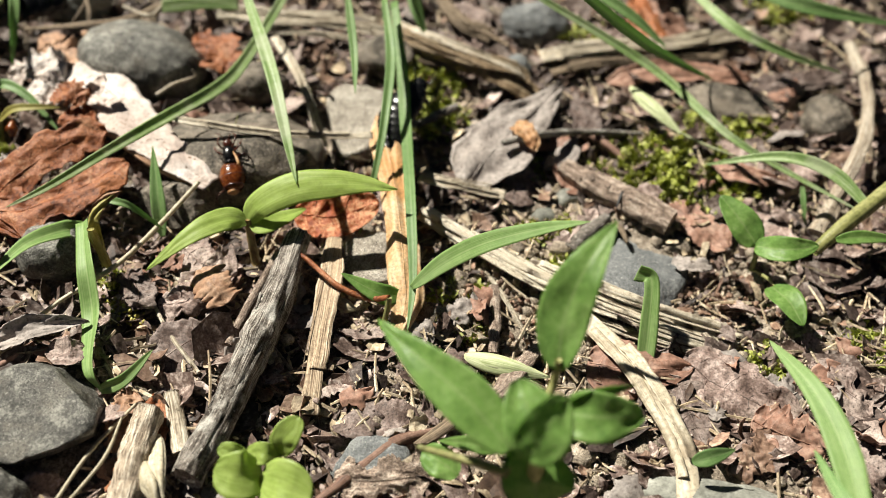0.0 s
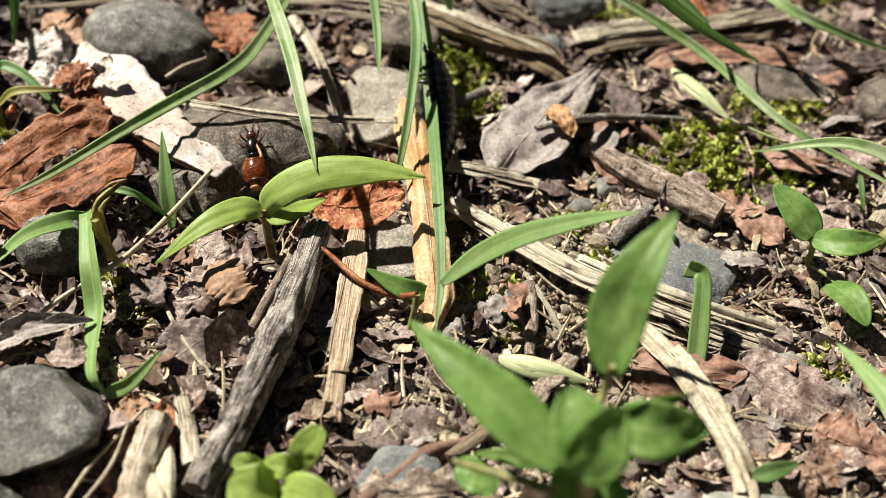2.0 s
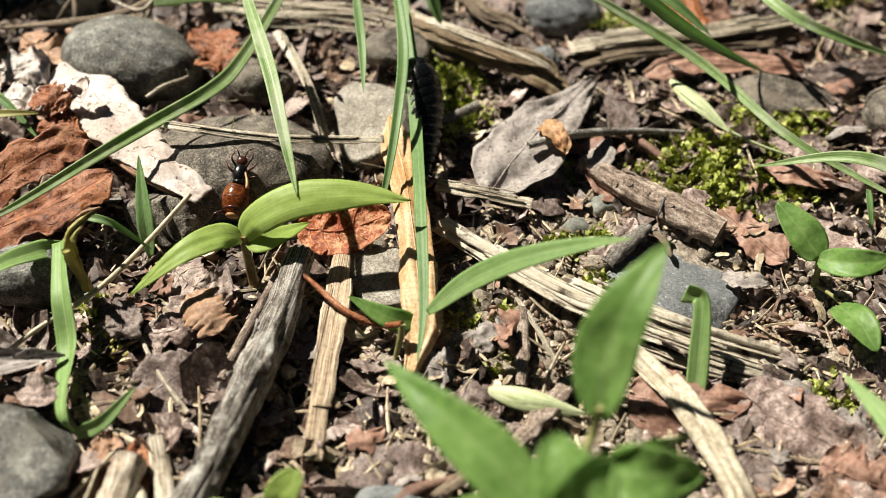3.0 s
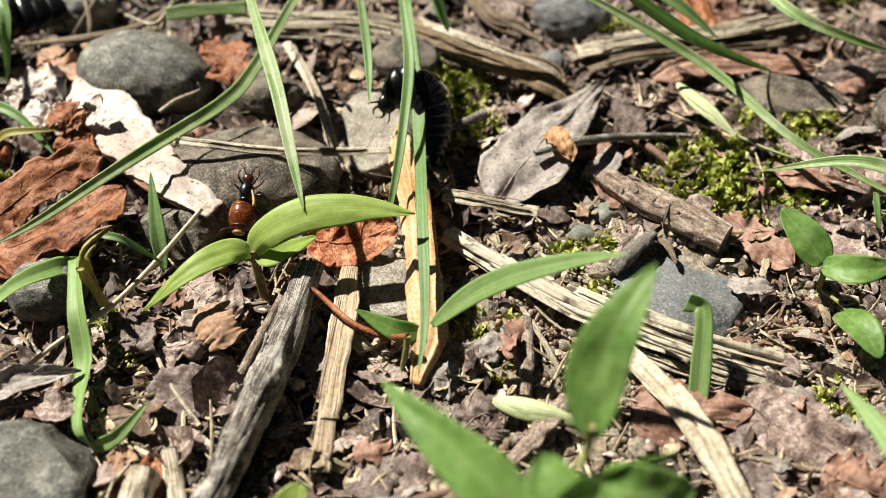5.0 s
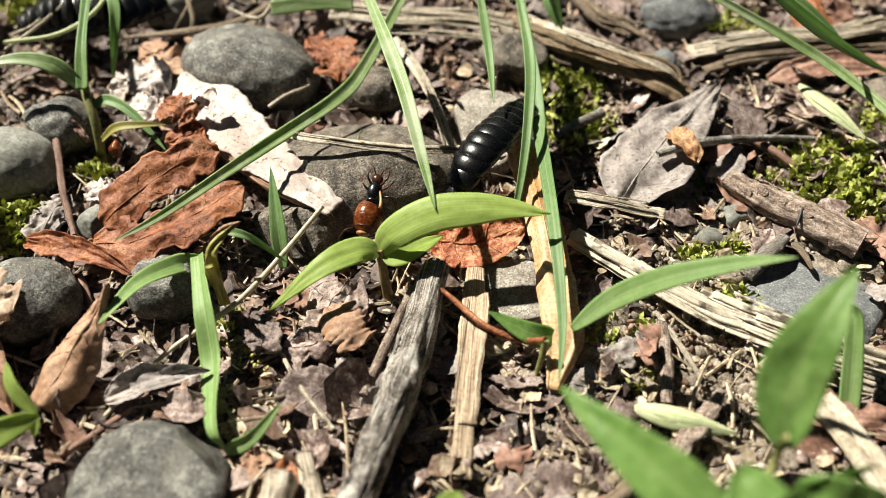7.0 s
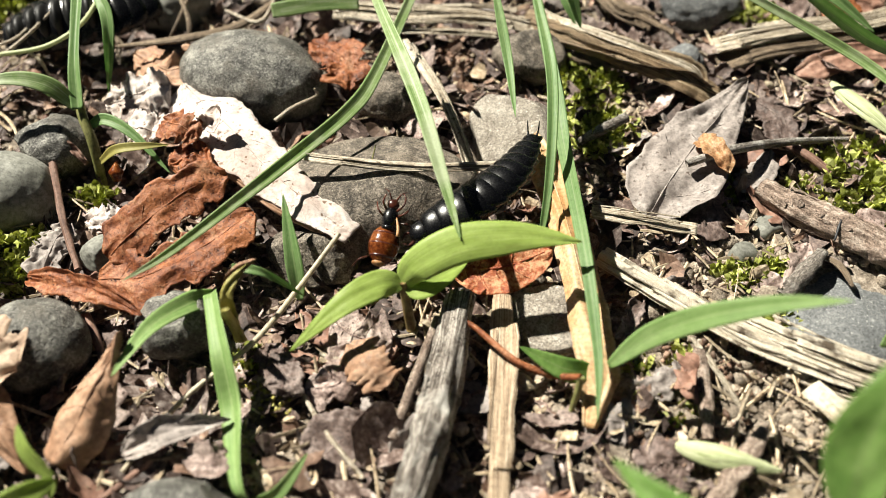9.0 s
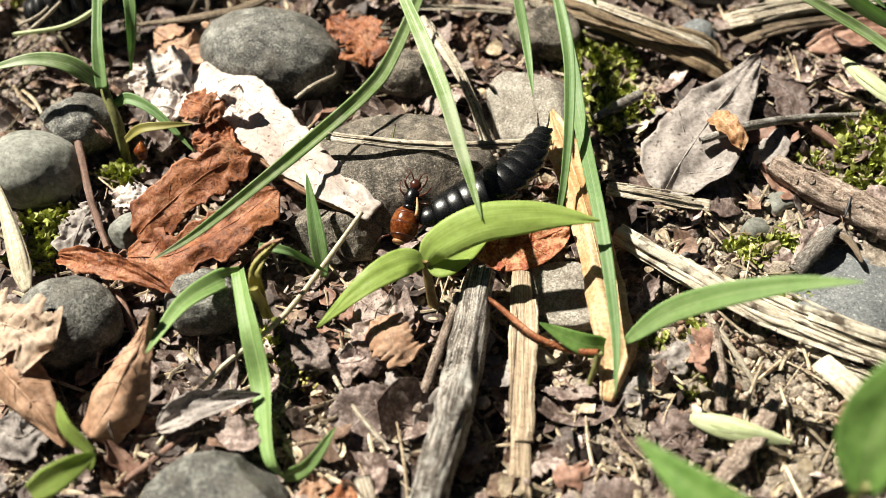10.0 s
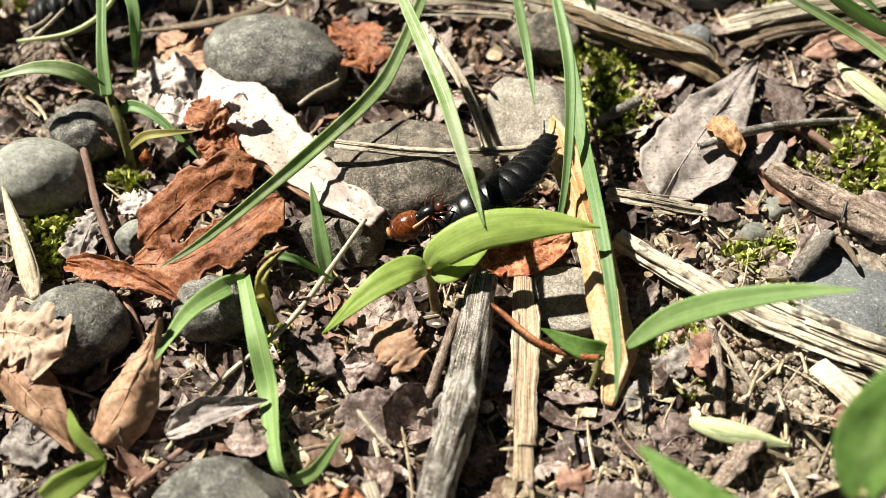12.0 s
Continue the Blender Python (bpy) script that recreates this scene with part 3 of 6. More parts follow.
stick([(-35.9, -14.8, 0.8), (-32.8, -19.3, 1.2), (-28.1, -24.5, 1.2)], (0.25, 0.3, 0.25), M_STRAW, "thin pale stalk on a mauve leaf", "stalk", name="stalk", sides=8, count=30, seed=14)
stick([(7, -7.4, 1.6), (7.4, -12.3, 1.2), (7.4, -17.7, 0.6)], (0.7, 0.85, 0.6), M_BROWN_BARK, "short brown twig in the soil", "twig", name="twig", sides=18, count=40, seed=15, rough=0.25, knots=0.5, flat=0.7, ridges=1)
stick([(13.2, -16, 1.4), (10.3, -21, 1.6), (6, -26.2, 0.8)], (0.5, 1.2, 0.6), M_BROWN_BARK, "brown wood splinter on the soil", "splinter", name="splinter", sides=20, count=60, rough=0.4, flat=0.35, ridges=1, seed=16)
stick([(0.8, -29.6, 0.6), (-3.6, -32, 1), (-8.3, -36.8, 1), (-11.6, -40, 0.6)], (0.4, 0.8, 0.7, 0.5), M_RED_TWIG, "crooked brown root in the soil", "root", name="root", sides=10, count=40, seed=17, knots=0.6)
stick([(5.6, -23.4, 0.6), (2.7, -28.5, 1.2), (-1.3, -32.1, 0.8)], (0.5, 0.9, 0.6), M_BROWN_STRAW, "flat brown splinter on the soil", "splinter", name="splinter", sides=10, count=30, flat=0.45, seed=18)
stick([(-34.6, -10, 1.2), (-32.2, -10.8, 1.4), (-29.9, -11.1, 1)], 0.28, M_STRAW, "thin pale fragment of stalk", "stalk", name="stalk", sides=8, count=14, seed=19)
stick([(17.5, 0.8, 1.2), (19.8, 3.2, 2.4), (22.8, 7, 2)], (0.9, 1.1, 0.7), M_BARK, "dark cracked scrap of bark", "bark", name="bark_scrap", sides=10, count=20, seed=20, rough=0.4, flat=0.5)
stick([(-48.7, -22.3, 1.5), (-52.8, -26.7, 1), (-56.4, -29.9, 0.5)], 0.4, M_RED_TWIG, "thin dark twig on the litter", "twig", name="twig", sides=8, count=20, seed=21)


# ---- dry straw ----
def bundle(path, width, strands, material, label, seed=0, spread=0.5, radius=0.5, category="straw", ends=0.0, face=(0, -0.2, 1)):
    """A flattened straw split along its length into strands that fray at the ends."""
    rng = random.Random(seed)
    base = path[0]
    ob = holder("dry_straw", base, label, category)
    mid = spline(path, 7)
    if width >= 1.0:
        sheet("stem_skin", [Vector(p) - Vector((0, 0, 0.1)) for p in path], width * 0.97, material, ob, "strip", face, 0, -0.22, 0.25 * spread, 0.12, 0.14, 40, 14, seed=seed)
    for k in range(strands):
        off = (k + 0.5) / strands - 0.5
        pts, drift, lean = [], rng.gauss(0, 0.35) * width / strands, rng.uniform(-0.35, 0.35) * width / strands
        for i, p in enumerate(mid):
            t = (mid[min(i + 1, 6)] - mid[max(i - 1, 0)]).normalized()
            b = t.cross(Vector(face)).normalized()
            fray = 1 + ends * abs(i / 6 - 0.4) * 2
            pts.append(p + b * (off * width * fray + lean + drift * (i / 3 - 1) + rng.uniform(-0.08, 0.08) * spread) + Vector((0, 0, rng.uniform(-0.15, 0.2) * spread + 0.15 * math.cos(off * 3))))
        line = spline(pts, 61)
        cut = line[int(rng.uniform(0, 9) ** 1.3):int(61 - rng.uniform(0, 9) ** 1.3)]
        if rng.random() < 0.6:
            wide = width / strands * rng.uniform(0.8, 2.0)
            sheet("strand", cut[::5] + cut[-1:], min(wide, 2.6), material, ob, "strip", Vector(face) + Vector((rng.gauss(0, 0.35), rng.gauss(0, 0.35), 0)), 0, rng.uniform(-0.5, 0.35), 0.3 * spread, 0.22, 0.1, 40, 5, rng.gauss(0, 22), seed + k)
        else:
            size = radius * rng.uniform(0.4, 1.2) * (1 if width >= 2.2 else 0.45)
            tube("strand", cut[::6] + cut[-1:], [size * rng.uniform(0.6, 1.2) for _ in range(6)], material, ob, 8, 44, 0.25, rng.uniform(0.35, 0.7), 1, face, seed + k)
    return ob


bundle([(-3.3, 5.1, 2.2), (5.8, -1.3, 2.2), (13.5, -6, 2), (20.9, -8.5, 1.8)], 3.3, 7, M_MOULD_STRAW, "long split pale straw across the soil", 1, 0.5, 0.5)
bundle([(11.3, -3.3, 1.6), (20.1, -8.1, 2.4), (29.6, -11.1, 1.4), (40.2, -12.1, -1)], 4.4, 9, M_MOULD_STRAW, "broad bleached straw with dark mould specks", 2, 0.7, 0.5, ends=0.15)
bundle([(16.6, -9, 0.8), (25.2, -12.9, 0.8), (34.1, -14.2, -0.5), (39.8, -13.7, -2)], 1.4, 3, M_STRAW, "frayed pale straw below the broad one", 3, 0.6, 0.42)
bundle([(18.5, -11.3, 2), (23.3, -18.5, 3.4), (27.1, -26.1, 3.4), (29.3, -32.1, 3), (29.8, -37.9, 2)], 3.1, 2, M_FLAT_STRAW, "curved pale straw arching over litter", 4, 0.12, 0.24)
bundle([(6.6, -5.6, 1.6), (9.1, -10.3, 1.4), (11.7, -15.5, 0.6)], 0.9, 2, M_STRAW, "short forked pale straw", 5, 0.3, 0.42)
bundle([(-14.7, -1.6, 2.6), (-14.6, -11.8, 2.6), (-14.5, -20.4, 2), (-14.1, -28.9, 1)], 2.7, 2, M_TAN_STRAW, "flat grooved tan straw beside the thick stick", 6, 0.15, 0.17)
bundle([(-41.2, 13.6, 8.6), (-35.2, 12.5, 8.8), (-25.6, 12.7, 7.8), (-17.4, 14.2, 6.8), (-11.4, 15.7, 6.2)], 1.35, 3, M_STRAW, "thin grey-tan straw lying across a stone", 7, 0.25, 0.36)
bundle([(-29.6, 38, 6), (-24.8, 29.5, 6), (-21.8, 23.6, 5), (-18.7, 16.4, 2.5)], 1.5, 2, M_STRAW, "pale jointed straw leaning between stones", 8, 0.2, 0.55)
bundle([(-4.3, 11.4, 2.6), (0.6, 10.2, 3), (8.3, 9.4, 2.4)], 2.0, 4, M_STRAW, "short split white straw end", 9, 0.5, 0.34)
bundle([(-40.3, 45.2, 5), (-29.8, 44.6, 5), (-19.5, 45.5, 4.6), (-8.3, 43.4, 4)], 3.2, 6, M_STRAW, "wide dry straw lying behind the stones", 10, 1.0, 0.45)
bundle([(-33.1, 43, 3.6), (-22.7, 42.8, 3.6), (-12.5, 43, 3)], 1.2, 3, M_STRAW, "pale straw under the wide one", 11, 0.6, 0.4)
sheath = holder("dead_grass_sheath", (-12.6, 44.9, 4), "flared brown dead grass sheath, twisted and split", "grass sheath")
# the brown straw skin paints in the shadowed half of the sheath
for k, (lift, wide, turn) in enumerate(((0.0, 6.2, -38), (0.9, 4.6, -20), (-0.7, 5.0, -62), (1.3, 2.6, -5), (0.4, 3.4, 24))):
    sheet("sheath_skin", [(-14 + k, 45 + 0.5 * lift, 4 + lift), (-6, 41.2 + 0.6 * lift, 4.8 + lift), (1.5, 37.6 + 0.4 * lift, 5 + lift), (8 + k * 0.4, 35.4, 4.2 + lift * 0.5), (13.6 - k * 0.9, 34.2 - lift * 0.5, 2.2)], wide, (M_SHEATH, M_SHEATH, M_BROWN_STRAW, M_STRAW, M_SHEATH)[k], sheath, "flare", (0.1, -0.5, 1), 0, (-0.5, -0.35, 0.3, -0.4, 0.35)[k], 0.5, 0.16, 0.1, 60, 12, turn, 40 + k)
bundle([(-10.6, 41.1, 2), (-1.4, 37.8, 3), (6.7, 35.9, 3)], 1.6, 4, M_BROWN_STRAW, "dark straw shred below the sheath", 13, 0.6, 0.4)
bundle([(13.5, 42.4, 3), (22.8, 45.4, 3.4), (35.6, 48.3, 3.4), (51, 54.7, 3)], 3.2, 6, M_STRAW, "flat bundle of old dry grass", 14, 0.9, 0.46)
bundle([(13.6, 38.4, 2), (20.9, 41.5, 2.6), (31.1, 44, 2.6), (45, 47.7, 2)], 1.8, 4, M_BROWN_STRAW, "thin dry grass under the bundle", 15, 0.6, 0.42)
bundle([(13.8, 41.8, 1.4), (23, 44.1, 1.6), (36, 47.9, 1.6), (49.4, 52.4, 1.4)], 3.4, 5, M_BROWN_STRAW, "brown weathered grass below the bundle", 16, 0.8, 0.5)
bundle([(-3.9, 57.9, 3), (0.2, 49.8, 3), (5.4, 47.5, 2.4)], 3.0, 5, M_BROWN_STRAW, "brown shredded straw standing behind", 17, 0.8, 0.45)
stick([(65.1, 49.7, 5), (65.2, 37.7, 5.5), (62.9, 26.9, 5), (57.9, 16.1, 4), (52.3, 6.5, 2)], (0.8, 1.0, 0.9, 1.0, 1.2), M_WHITE_WOOD, "curved bleached white wooden stick", sides=22, count=90, rough=0.3, seed=31, knots=0.9, flat=0.75)
stick([(-52.8, -25.4, 1.5), (-48.3, -17, 2), (-41.9, -10.1, 3), (-37.7, -3, 4), (-33.8, 3.4, 6)], (0.25, 0.28, 0.34, 0.32, 0.28), M_DRY_HUSK, "long thin jointed straw stalk", "straw", name="straw", sides=8, count=60, seed=32)
stick([(-39.3, -43.2, 2), (-37, -37.3, 3), (-34.1, -30.1, 2)], (0.22, 0.25, 0.2), M_DRY_HUSK, "hair-thin pale dry grass stalk", "stalk", name="stalk", sides=6, count=24, seed=33)
stick([(-37.9, -43.1, 2), (-35.1, -38.1, 3.4), (-34.8, -32.7, 3)], (0.2, 0.22, 0.15), M_DRY_HUSK, "hair-thin pale dry grass stalk", "stalk", name="stalk", sides=6, count=24, seed=34)
stick([(-69, 34.5, 6), (-59.2, 35.6, 7), (-52.6, 39.2, 6.5), (-47.6, 46.9, 6)], (0.3, 0.75, 0.8, 0.5), M_BROWN_STRAW, "curved brown dry stem over the stones", "stalk", name="stalk", sides=10, count=40, flat=0.5, seed=35)
stick([(-84.8, 30.8, 7), (-77.2, 31.9, 8), (-72.9, 36.1, 9), (-72.1, 44.9, 9)], (0.3, 0.32, 0.3), M_HUSK, "thin pale grass stalk", "stalk", name="stalk", sides=8, count=40, seed=36)
stick([(-84.9, 30.4, 6), (-80.1, 34.9, 8), (-75.8, 45.4, 9)], (0.22, 0.25, 0.2), M_STRAW, "thin dry grass stalk over stones", "stalk", name="stalk", sides=6, count=30, seed=37)
stick([(-85.5, 33.7, 6), (-81.8, 36.1, 7), (-78.7, 45.2, 8)], (0.2, 0.22, 0.18), M_STRAW, "thin dry grass stalk over stones", "stalk", name="stalk", sides=6, count=30, seed=38)
stick([(-80.7, 33, 6), (-79, 32.2, 5), (-78.3, 31.7, 3)], (0.3, 0.28, 0.2), M_DRY_HUSK, "short pale bare root", "root", name="root", sides=6, count=16, seed=39)
stick([(-64.7, 50.1, 5), (-59.9, 40, 6), (-60.3, 35.7, 3)], (0.3, 0.4, 0.3), M_BROWN_STRAW, "thin brown dry grass stalk", "stalk", name="stalk", sides=6, count=20, seed=40)
stick([(-61.6, 50.3, 5), (-61.6, 39.9, 6), (-62.9, 38.3, 4)], (0.3, 0.3, 0.25), M_BROWN_STRAW, "thin brown dry grass stalk", "stalk", name="stalk", sides=6, count=20, seed=41)
stick([(-55.4, 43, 6), (-50, 39.4, 7), (-48.6, 42.4, 7), (-48.4, 47.6, 7)], (0.25, 0.35, 0.4), M_STRAW, "bent pale dry grass stalk", "stalk", name="stalk", sides=6, count=30, seed=42)
stick([(-45.1, 23.4, 4), (-42.9, 24.9, 5), (-40.2, 27.2, 5), (-40.3, 27.6, 6)], (0.3, 0.28, 0.15), M_STRAW, "thin curled rootlet by the rounded pebble", "root", name="root", sides=6, count=24, seed=43)
stick([(-11.7, 45.3, 4), (-4, 41.6, 4), (8.3, 36.8, 3)], (0.3, 0.4, 0.3), M_STRAW, "loose dry strand of straw", "straw", name="straw", sides=6, count=24, seed=44)
stick([(-3.4, 56.4, 3), (1.3, 50.2, 3), (8.2, 45.9, 2)], (0.6, 0.8, 0.5), M_BROWN_STRAW, "loose brown strand of straw", "straw", name="straw", sides=8, count=24, flat=0.4, seed=45)


# ---- dry leaves ----
def dry_leaf(path, width, material, label, category="leaf", name="dry_leaf", **more):
    more = {"shape": "ovate", "thick": 0.16, "nu": 44, "nv": 22, "rag": 0.18, "wave": 1.0, **more}
    rib = more.pop("rib", 0.13)
    more["wave"] = min(more["wave"], 0.16 * width)
    if width < 4.3 or more["nu"] < 30:
        return thing(sheet(name, path, width, material, **more), label, category)
    ob = holder(name, path[0], label, category)
    sheet("leaf_blade", path, width, material, ob, **more)
    top, k, mid = list(TOP), more["nv"] + 1, more["nv"] // 2
    tube("midrib", [top[i * k + mid] for i in range(1, more["nu"] - 1, 3)], (rib, rib * 0.8, rib * 0.3), material, ob, 6, 30, 0.1)
    if width >= 5.5:
        for i in range(6, more["nu"] - 12, 7):
            for s in (1, -1):
                far = int(0.82 * mid)
                tube("vein", [top[(i + 5 * j // far) * k + mid + s * j] for j in range(0, far + 1, 3)], (rib * 0.5, rib * 0.22), material, ob, 5, 10, 0.1)
    return ob


dry_leaf([(-58.2, 28.5, 5), (-50.6, 20.5, 6), (-43.5, 12.6, 6.5), (-37.6, 7.6, 6), (-32.4, 4.3, 5)], 8.6, M_BIRCH, "bleached flat strip of dead leaf with frayed end", shape="wedge", curl=-0.12, wave=0.55, rag=0.16, rib=0.1, seed=2, face=(0.15, -0.2, 1), swing=7.0, nu=60, nv=22)
dry_leaf([(-54.4, 19.6, 4.6), (-49.1, 13, 5.2), (-43.3, 8.1, 5.4), (-37.4, 4.9, 5), (-33.6, 4.2, 4.6)], 2.2, M_BROWN_LEAF, "brown rolled rim under the bleached leaf", shape="lance", curl=-0.6, wave=0.7, rag=0.25, seed=3, face=(-0.3, -0.8, 0.5))
dry_leaf([(-53.5, 19.4, 7), (-51.1, 18, 9), (-51, 20, 9.5)], 2.4, M_BIRCH, "curled flap on the bleached leaf", shape="torn", curl=0.6, wave=0.8, rag=0.3, seed=5, face=(-0.3, -0.8, 0.5))
dry_leaf([(-68.3, 25.5, 4), (-63.8, 26.6, 5), (-60, 28.4, 5)], 5.6, M_BIRCH, "torn pale scrap of bleached leaf", shape="torn", wave=1.6, rag=0.45, seed=4)
dry_leaf([(-64.4, 21.3, 4), (-61, 20.5, 4.5), (-59.5, 20, 4)], 5.0, M_BIRCH, "small pale scrap of dead leaf", shape="torn", wave=1.0, rag=0.45, seed=6)
dry_leaf([(-60.6, -0.4, 4.5), (-56.2, 3.5, 7), (-52, 7.5, 8), (-47.8, 9.7, 8.5)], 5.8, M_RED_LEAF, "rust-brown leaf half tilted up over pebbles", wave=0.45, rag=0.2, rib=0.08, seed=8, face=(-0.05, -0.6, 0.8), shape="torn", swing=6.0)
dry_leaf([(-61.5, -2.5, 3), (-55, -2.6, 4.6), (-49.3, 1.3, 5.4), (-44.4, 6.2, 6)], 6.6, M_RED_LEAF, "rust-brown leaf with a torn wavy rim", rib=0.09, shape="torn", wave=0.6, rag=0.32, seed=10, face=(-0.25, -0.35, 1), swing=6.0)
dry_leaf([(-69.9, -2.6, 3), (-64.1, -4.3, 4.5), (-59.3, -6.2, 5.5), (-54.2, -8.4, 5)], 3.4, M_RED_LEAF, "drooping rust-brown leaf tip", wave=1.0, rag=0.2, seed=12, face=(0, -0.6, 1), curl=0.3)
dry_leaf([(-58.8, 20.6, 6), (-55.2, 17.8, 8), (-53.1, 16.9, 7)], 5.0, M_RED_LEAF, "crumpled brown leaf scrap on the bleached leaf", shape="torn", wave=2.2, rag=0.4, seed=14)
dry_leaf([(-56.5, 13.8, 5), (-54, 14.9, 6), (-52.1, 16.4, 6)], 4.5, M_RED_LEAF, "dark brown leaf fold in shade", shape="torn", wave=1.2, rag=0.3, seed=15)
dry_leaf([(-20.9, 2.9, 2), (-15.3, 1.7, 3), (-9.2, 3.2, 5)], 6.4, M_ORANGE_LEAF, "orange-red leaf with crinkled veins and rolled rim", curl=0.2, wave=0.55, rag=0.03, rib=0.2, seed=16, face=(-0.15, -0.55, 1), shape="round", swing=9.0)
dry_leaf([(2.6, 11.6, 1.2), (6, 17.6, 2.8), (9.8, 23.6, 3.2), (13.4, 29.4, 3.2), (17.2, 35.6, 2.4)], 11.6, M_GREY_LEAF, "flat grey dead leaf with dark spots", wave=1.3, rag=0.09, rib=0.13, seed=18, face=(-0.1, -0.2, 1), curl=0.1, shape="blunt")
dry_leaf([(9.2, 22.4, 4.2), (10.4, 20.4, 5.4), (11.6, 18, 5.4), (12.4, 16.4, 4.6)], 3.3, M_FLAKE, "crumpled amber flake caught on the twig", shape="ovate", wave=1.2, rag=0.2, seed=20, nu=28, nv=14, fold=0.35, swing=7.0)
dry_leaf([(18.5, 33.4, 1), (20.5, 30, 1.6), (20.9, 25.3, 1)], 5.0, M_MAUVE_LEAF, "mauve-brown leaf piece beside the grey leaf", shape="torn", wave=0.6, rag=0.2, seed=22)
dry_leaf([(-11.4, 22.4, 4.4), (-10.2, 17.6, 4.8), (-8, 9.5, 5), (-6.3, 1, 5), (-5, -7, 4.8), (-4.2, -12.8, 3.2), (-5, -17.4, 1.2)], 4.5, M_PEEL, "tan papery leaf strip bent over a stone", shape="belt", curl=-0.3, wave=0.7, rag=0.1, seed=24, face=(-0.1, -0.5, 1), nu=50)
dry_leaf([(-42.7, 39.2, 4), (-37.5, 34.9, 5), (-36.3, 29.8, 4)], 6.5, M_RED_LEAF, "lobed rust-coloured leaf scrap between pebbles", shape="torn", wave=1.2, rag=0.6, seed=26)
dry_leaf([(19.1, -18.3, 1.2), (24.5, -19.5, 1.8), (32.2, -17.9, 1.2)], 7.4, M_ROSE_LEAF, "red-brown leaf under the arched straw", wave=0.7, rag=0.12, rib=0.1, seed=28)
dry_leaf([(31, -16.7, 0.6), (36.4, -20.9, 1.2), (46.1, -25.3, 0.6)], 9.0, M_MAUVE_LEAF, "large flat mauve-brown leaf with pale worn rim", wave=1.1, rag=0.14, rib=0.1, seed=30)
dry_leaf([(29.8, -18.4, 0.4), (31.5, -25, 0.6), (32.8, -29.4, 0.2)], 6.0, M_MAUVE_LEAF, "narrow mauve-brown leaf piece", shape="torn", wave=0.8, rag=0.2, seed=31)
dry_leaf([(38.7, -24.9, 0.8), (42.1, -27.1, 1.6), (47.5, -28.4, 0.8)], 6.5, M_ROSE_LEAF, "rose-brown broken leaf piece", shape="torn", wave=1.0, rag=0.3, seed=68)
dry_leaf([(48.1, -15, 0.6), (50.6, -18.8, 1.4), (53.5, -23, 0.6)], 5.0, M_MAUVE_LEAF, "brown crumbling leaf piece", shape="torn", wave=1.1, rag=0.4, seed=69)
dry_leaf([(32.9, 12.3, 0.4), (36.3, 7.4, 1), (40, 4, 0.4)], 5.0, M_ROSE_LEAF, "flat red-brown leaf beside the stick", shape="torn", wave=0.5, rag=0.2, seed=32)
dry_leaf([(39.9, 21.6, 1), (43.3, 18.4, 2), (50.2, 17.4, 1.4)], 3.8, M_ROSE_LEAF, "narrow red-brown leaf on moss", wave=0.6, rag=0.2, seed=34)
dry_leaf([(30.3, 61.6, 2), (33.5, 54.4, 3), (39, 53.2, 2)], 6.0, M_ROSE_LEAF, "brown leaf folded upright", wave=1.4, rag=0.3, seed=36, shape="torn")
dry_leaf([(24.7, 39.3, 1), (32.6, 42, 2), (42, 42.4, 2), (49, 43.1, 1)], 4.0, M_ROSE_LEAF, "long reddish leaf under dry grass", wave=0.8, rag=0.25, seed=38, shape="torn")
dry_leaf([(48.8, 41.5, 1), (57, 42, 2), (65.8, 46.7, 1)], 4.0, M_MAUVE_LEAF, "brown leaf shred under dry grass", wave=0.8, rag=0.25, seed=39, shape="torn")
dry_leaf([(33.4, 48.2, 2), (31.3, 54.6, 4), (30.9, 63.9, 3)], 6.0, M_RED_LEAF, "orange-brown leaf at the grass clump", wave=1.2, rag=0.2, seed=40)
dry_leaf([(-54.1, -13.5, 9.5), (-55.2, -17.4, 8), (-56.9, -21.1, 6), (-59.6, -25.6, 3)], 6.4, M_BROWN_LEAF, "long brown leaf rolled into a trough", shape="spoon", curl=-0.6, wave=0.6, rag=0.05, rib=0.2, seed=42, face=(-0.2, -0.6, 1))
dry_leaf([(-76.4, -14, 4), (-70.4, -19.2, 5), (-65.9, -23.1, 4.5), (-62.3, -26.4, 2)], 5.6, M_BROWN_LEAF, "broad brown leaf rolled along its rim", shape="lance", curl=-0.5, wave=0.6, rag=0.05, rib=0.2, seed=43, face=(-0.2, -0.5, 1))
dry_leaf([(-74.8, -14.4, 6), (-70.2, -15.1, 7.5), (-64.8, -17, 7)], 8.0, M_TAN_LEAF, "pale tan leaf with eaten rim", shape="torn", wave=0.8, rag=0.35, seed=44)
dry_leaf([(-52.9, -24, 2.5), (-48.6, -21.7, 3.5), (-42.3, -19.8, 3.5)], 3.4, M_GREY_LEAF, "curved grey leaf with upturned rim", shape="lance", curl=0.6, wave=0.8, rag=0.1, seed=45, face=(-0.1, -0.4, 1))
dry_leaf([(-46.5, -23.1, 2), (-43.4, -24.4, 3), (-41.8, -23.3, 3)], 3.8, M_MAUVE_LEAF, "cupped brown piece of dead leaf", shape="round", curl=0.5, wave=0.4, rag=0.1, seed=46)
dry_leaf([(-31.4, -9.4, 2.6), (-28.7, -12.4, 3.6), (-26.7, -14.5, 2.4)], 5.4, M_BROWN_LEAF, "small bent brown leaf in the litter", shape="torn", curl=-0.25, wave=0.3, rib=0.07, rag=0.25, seed=47)
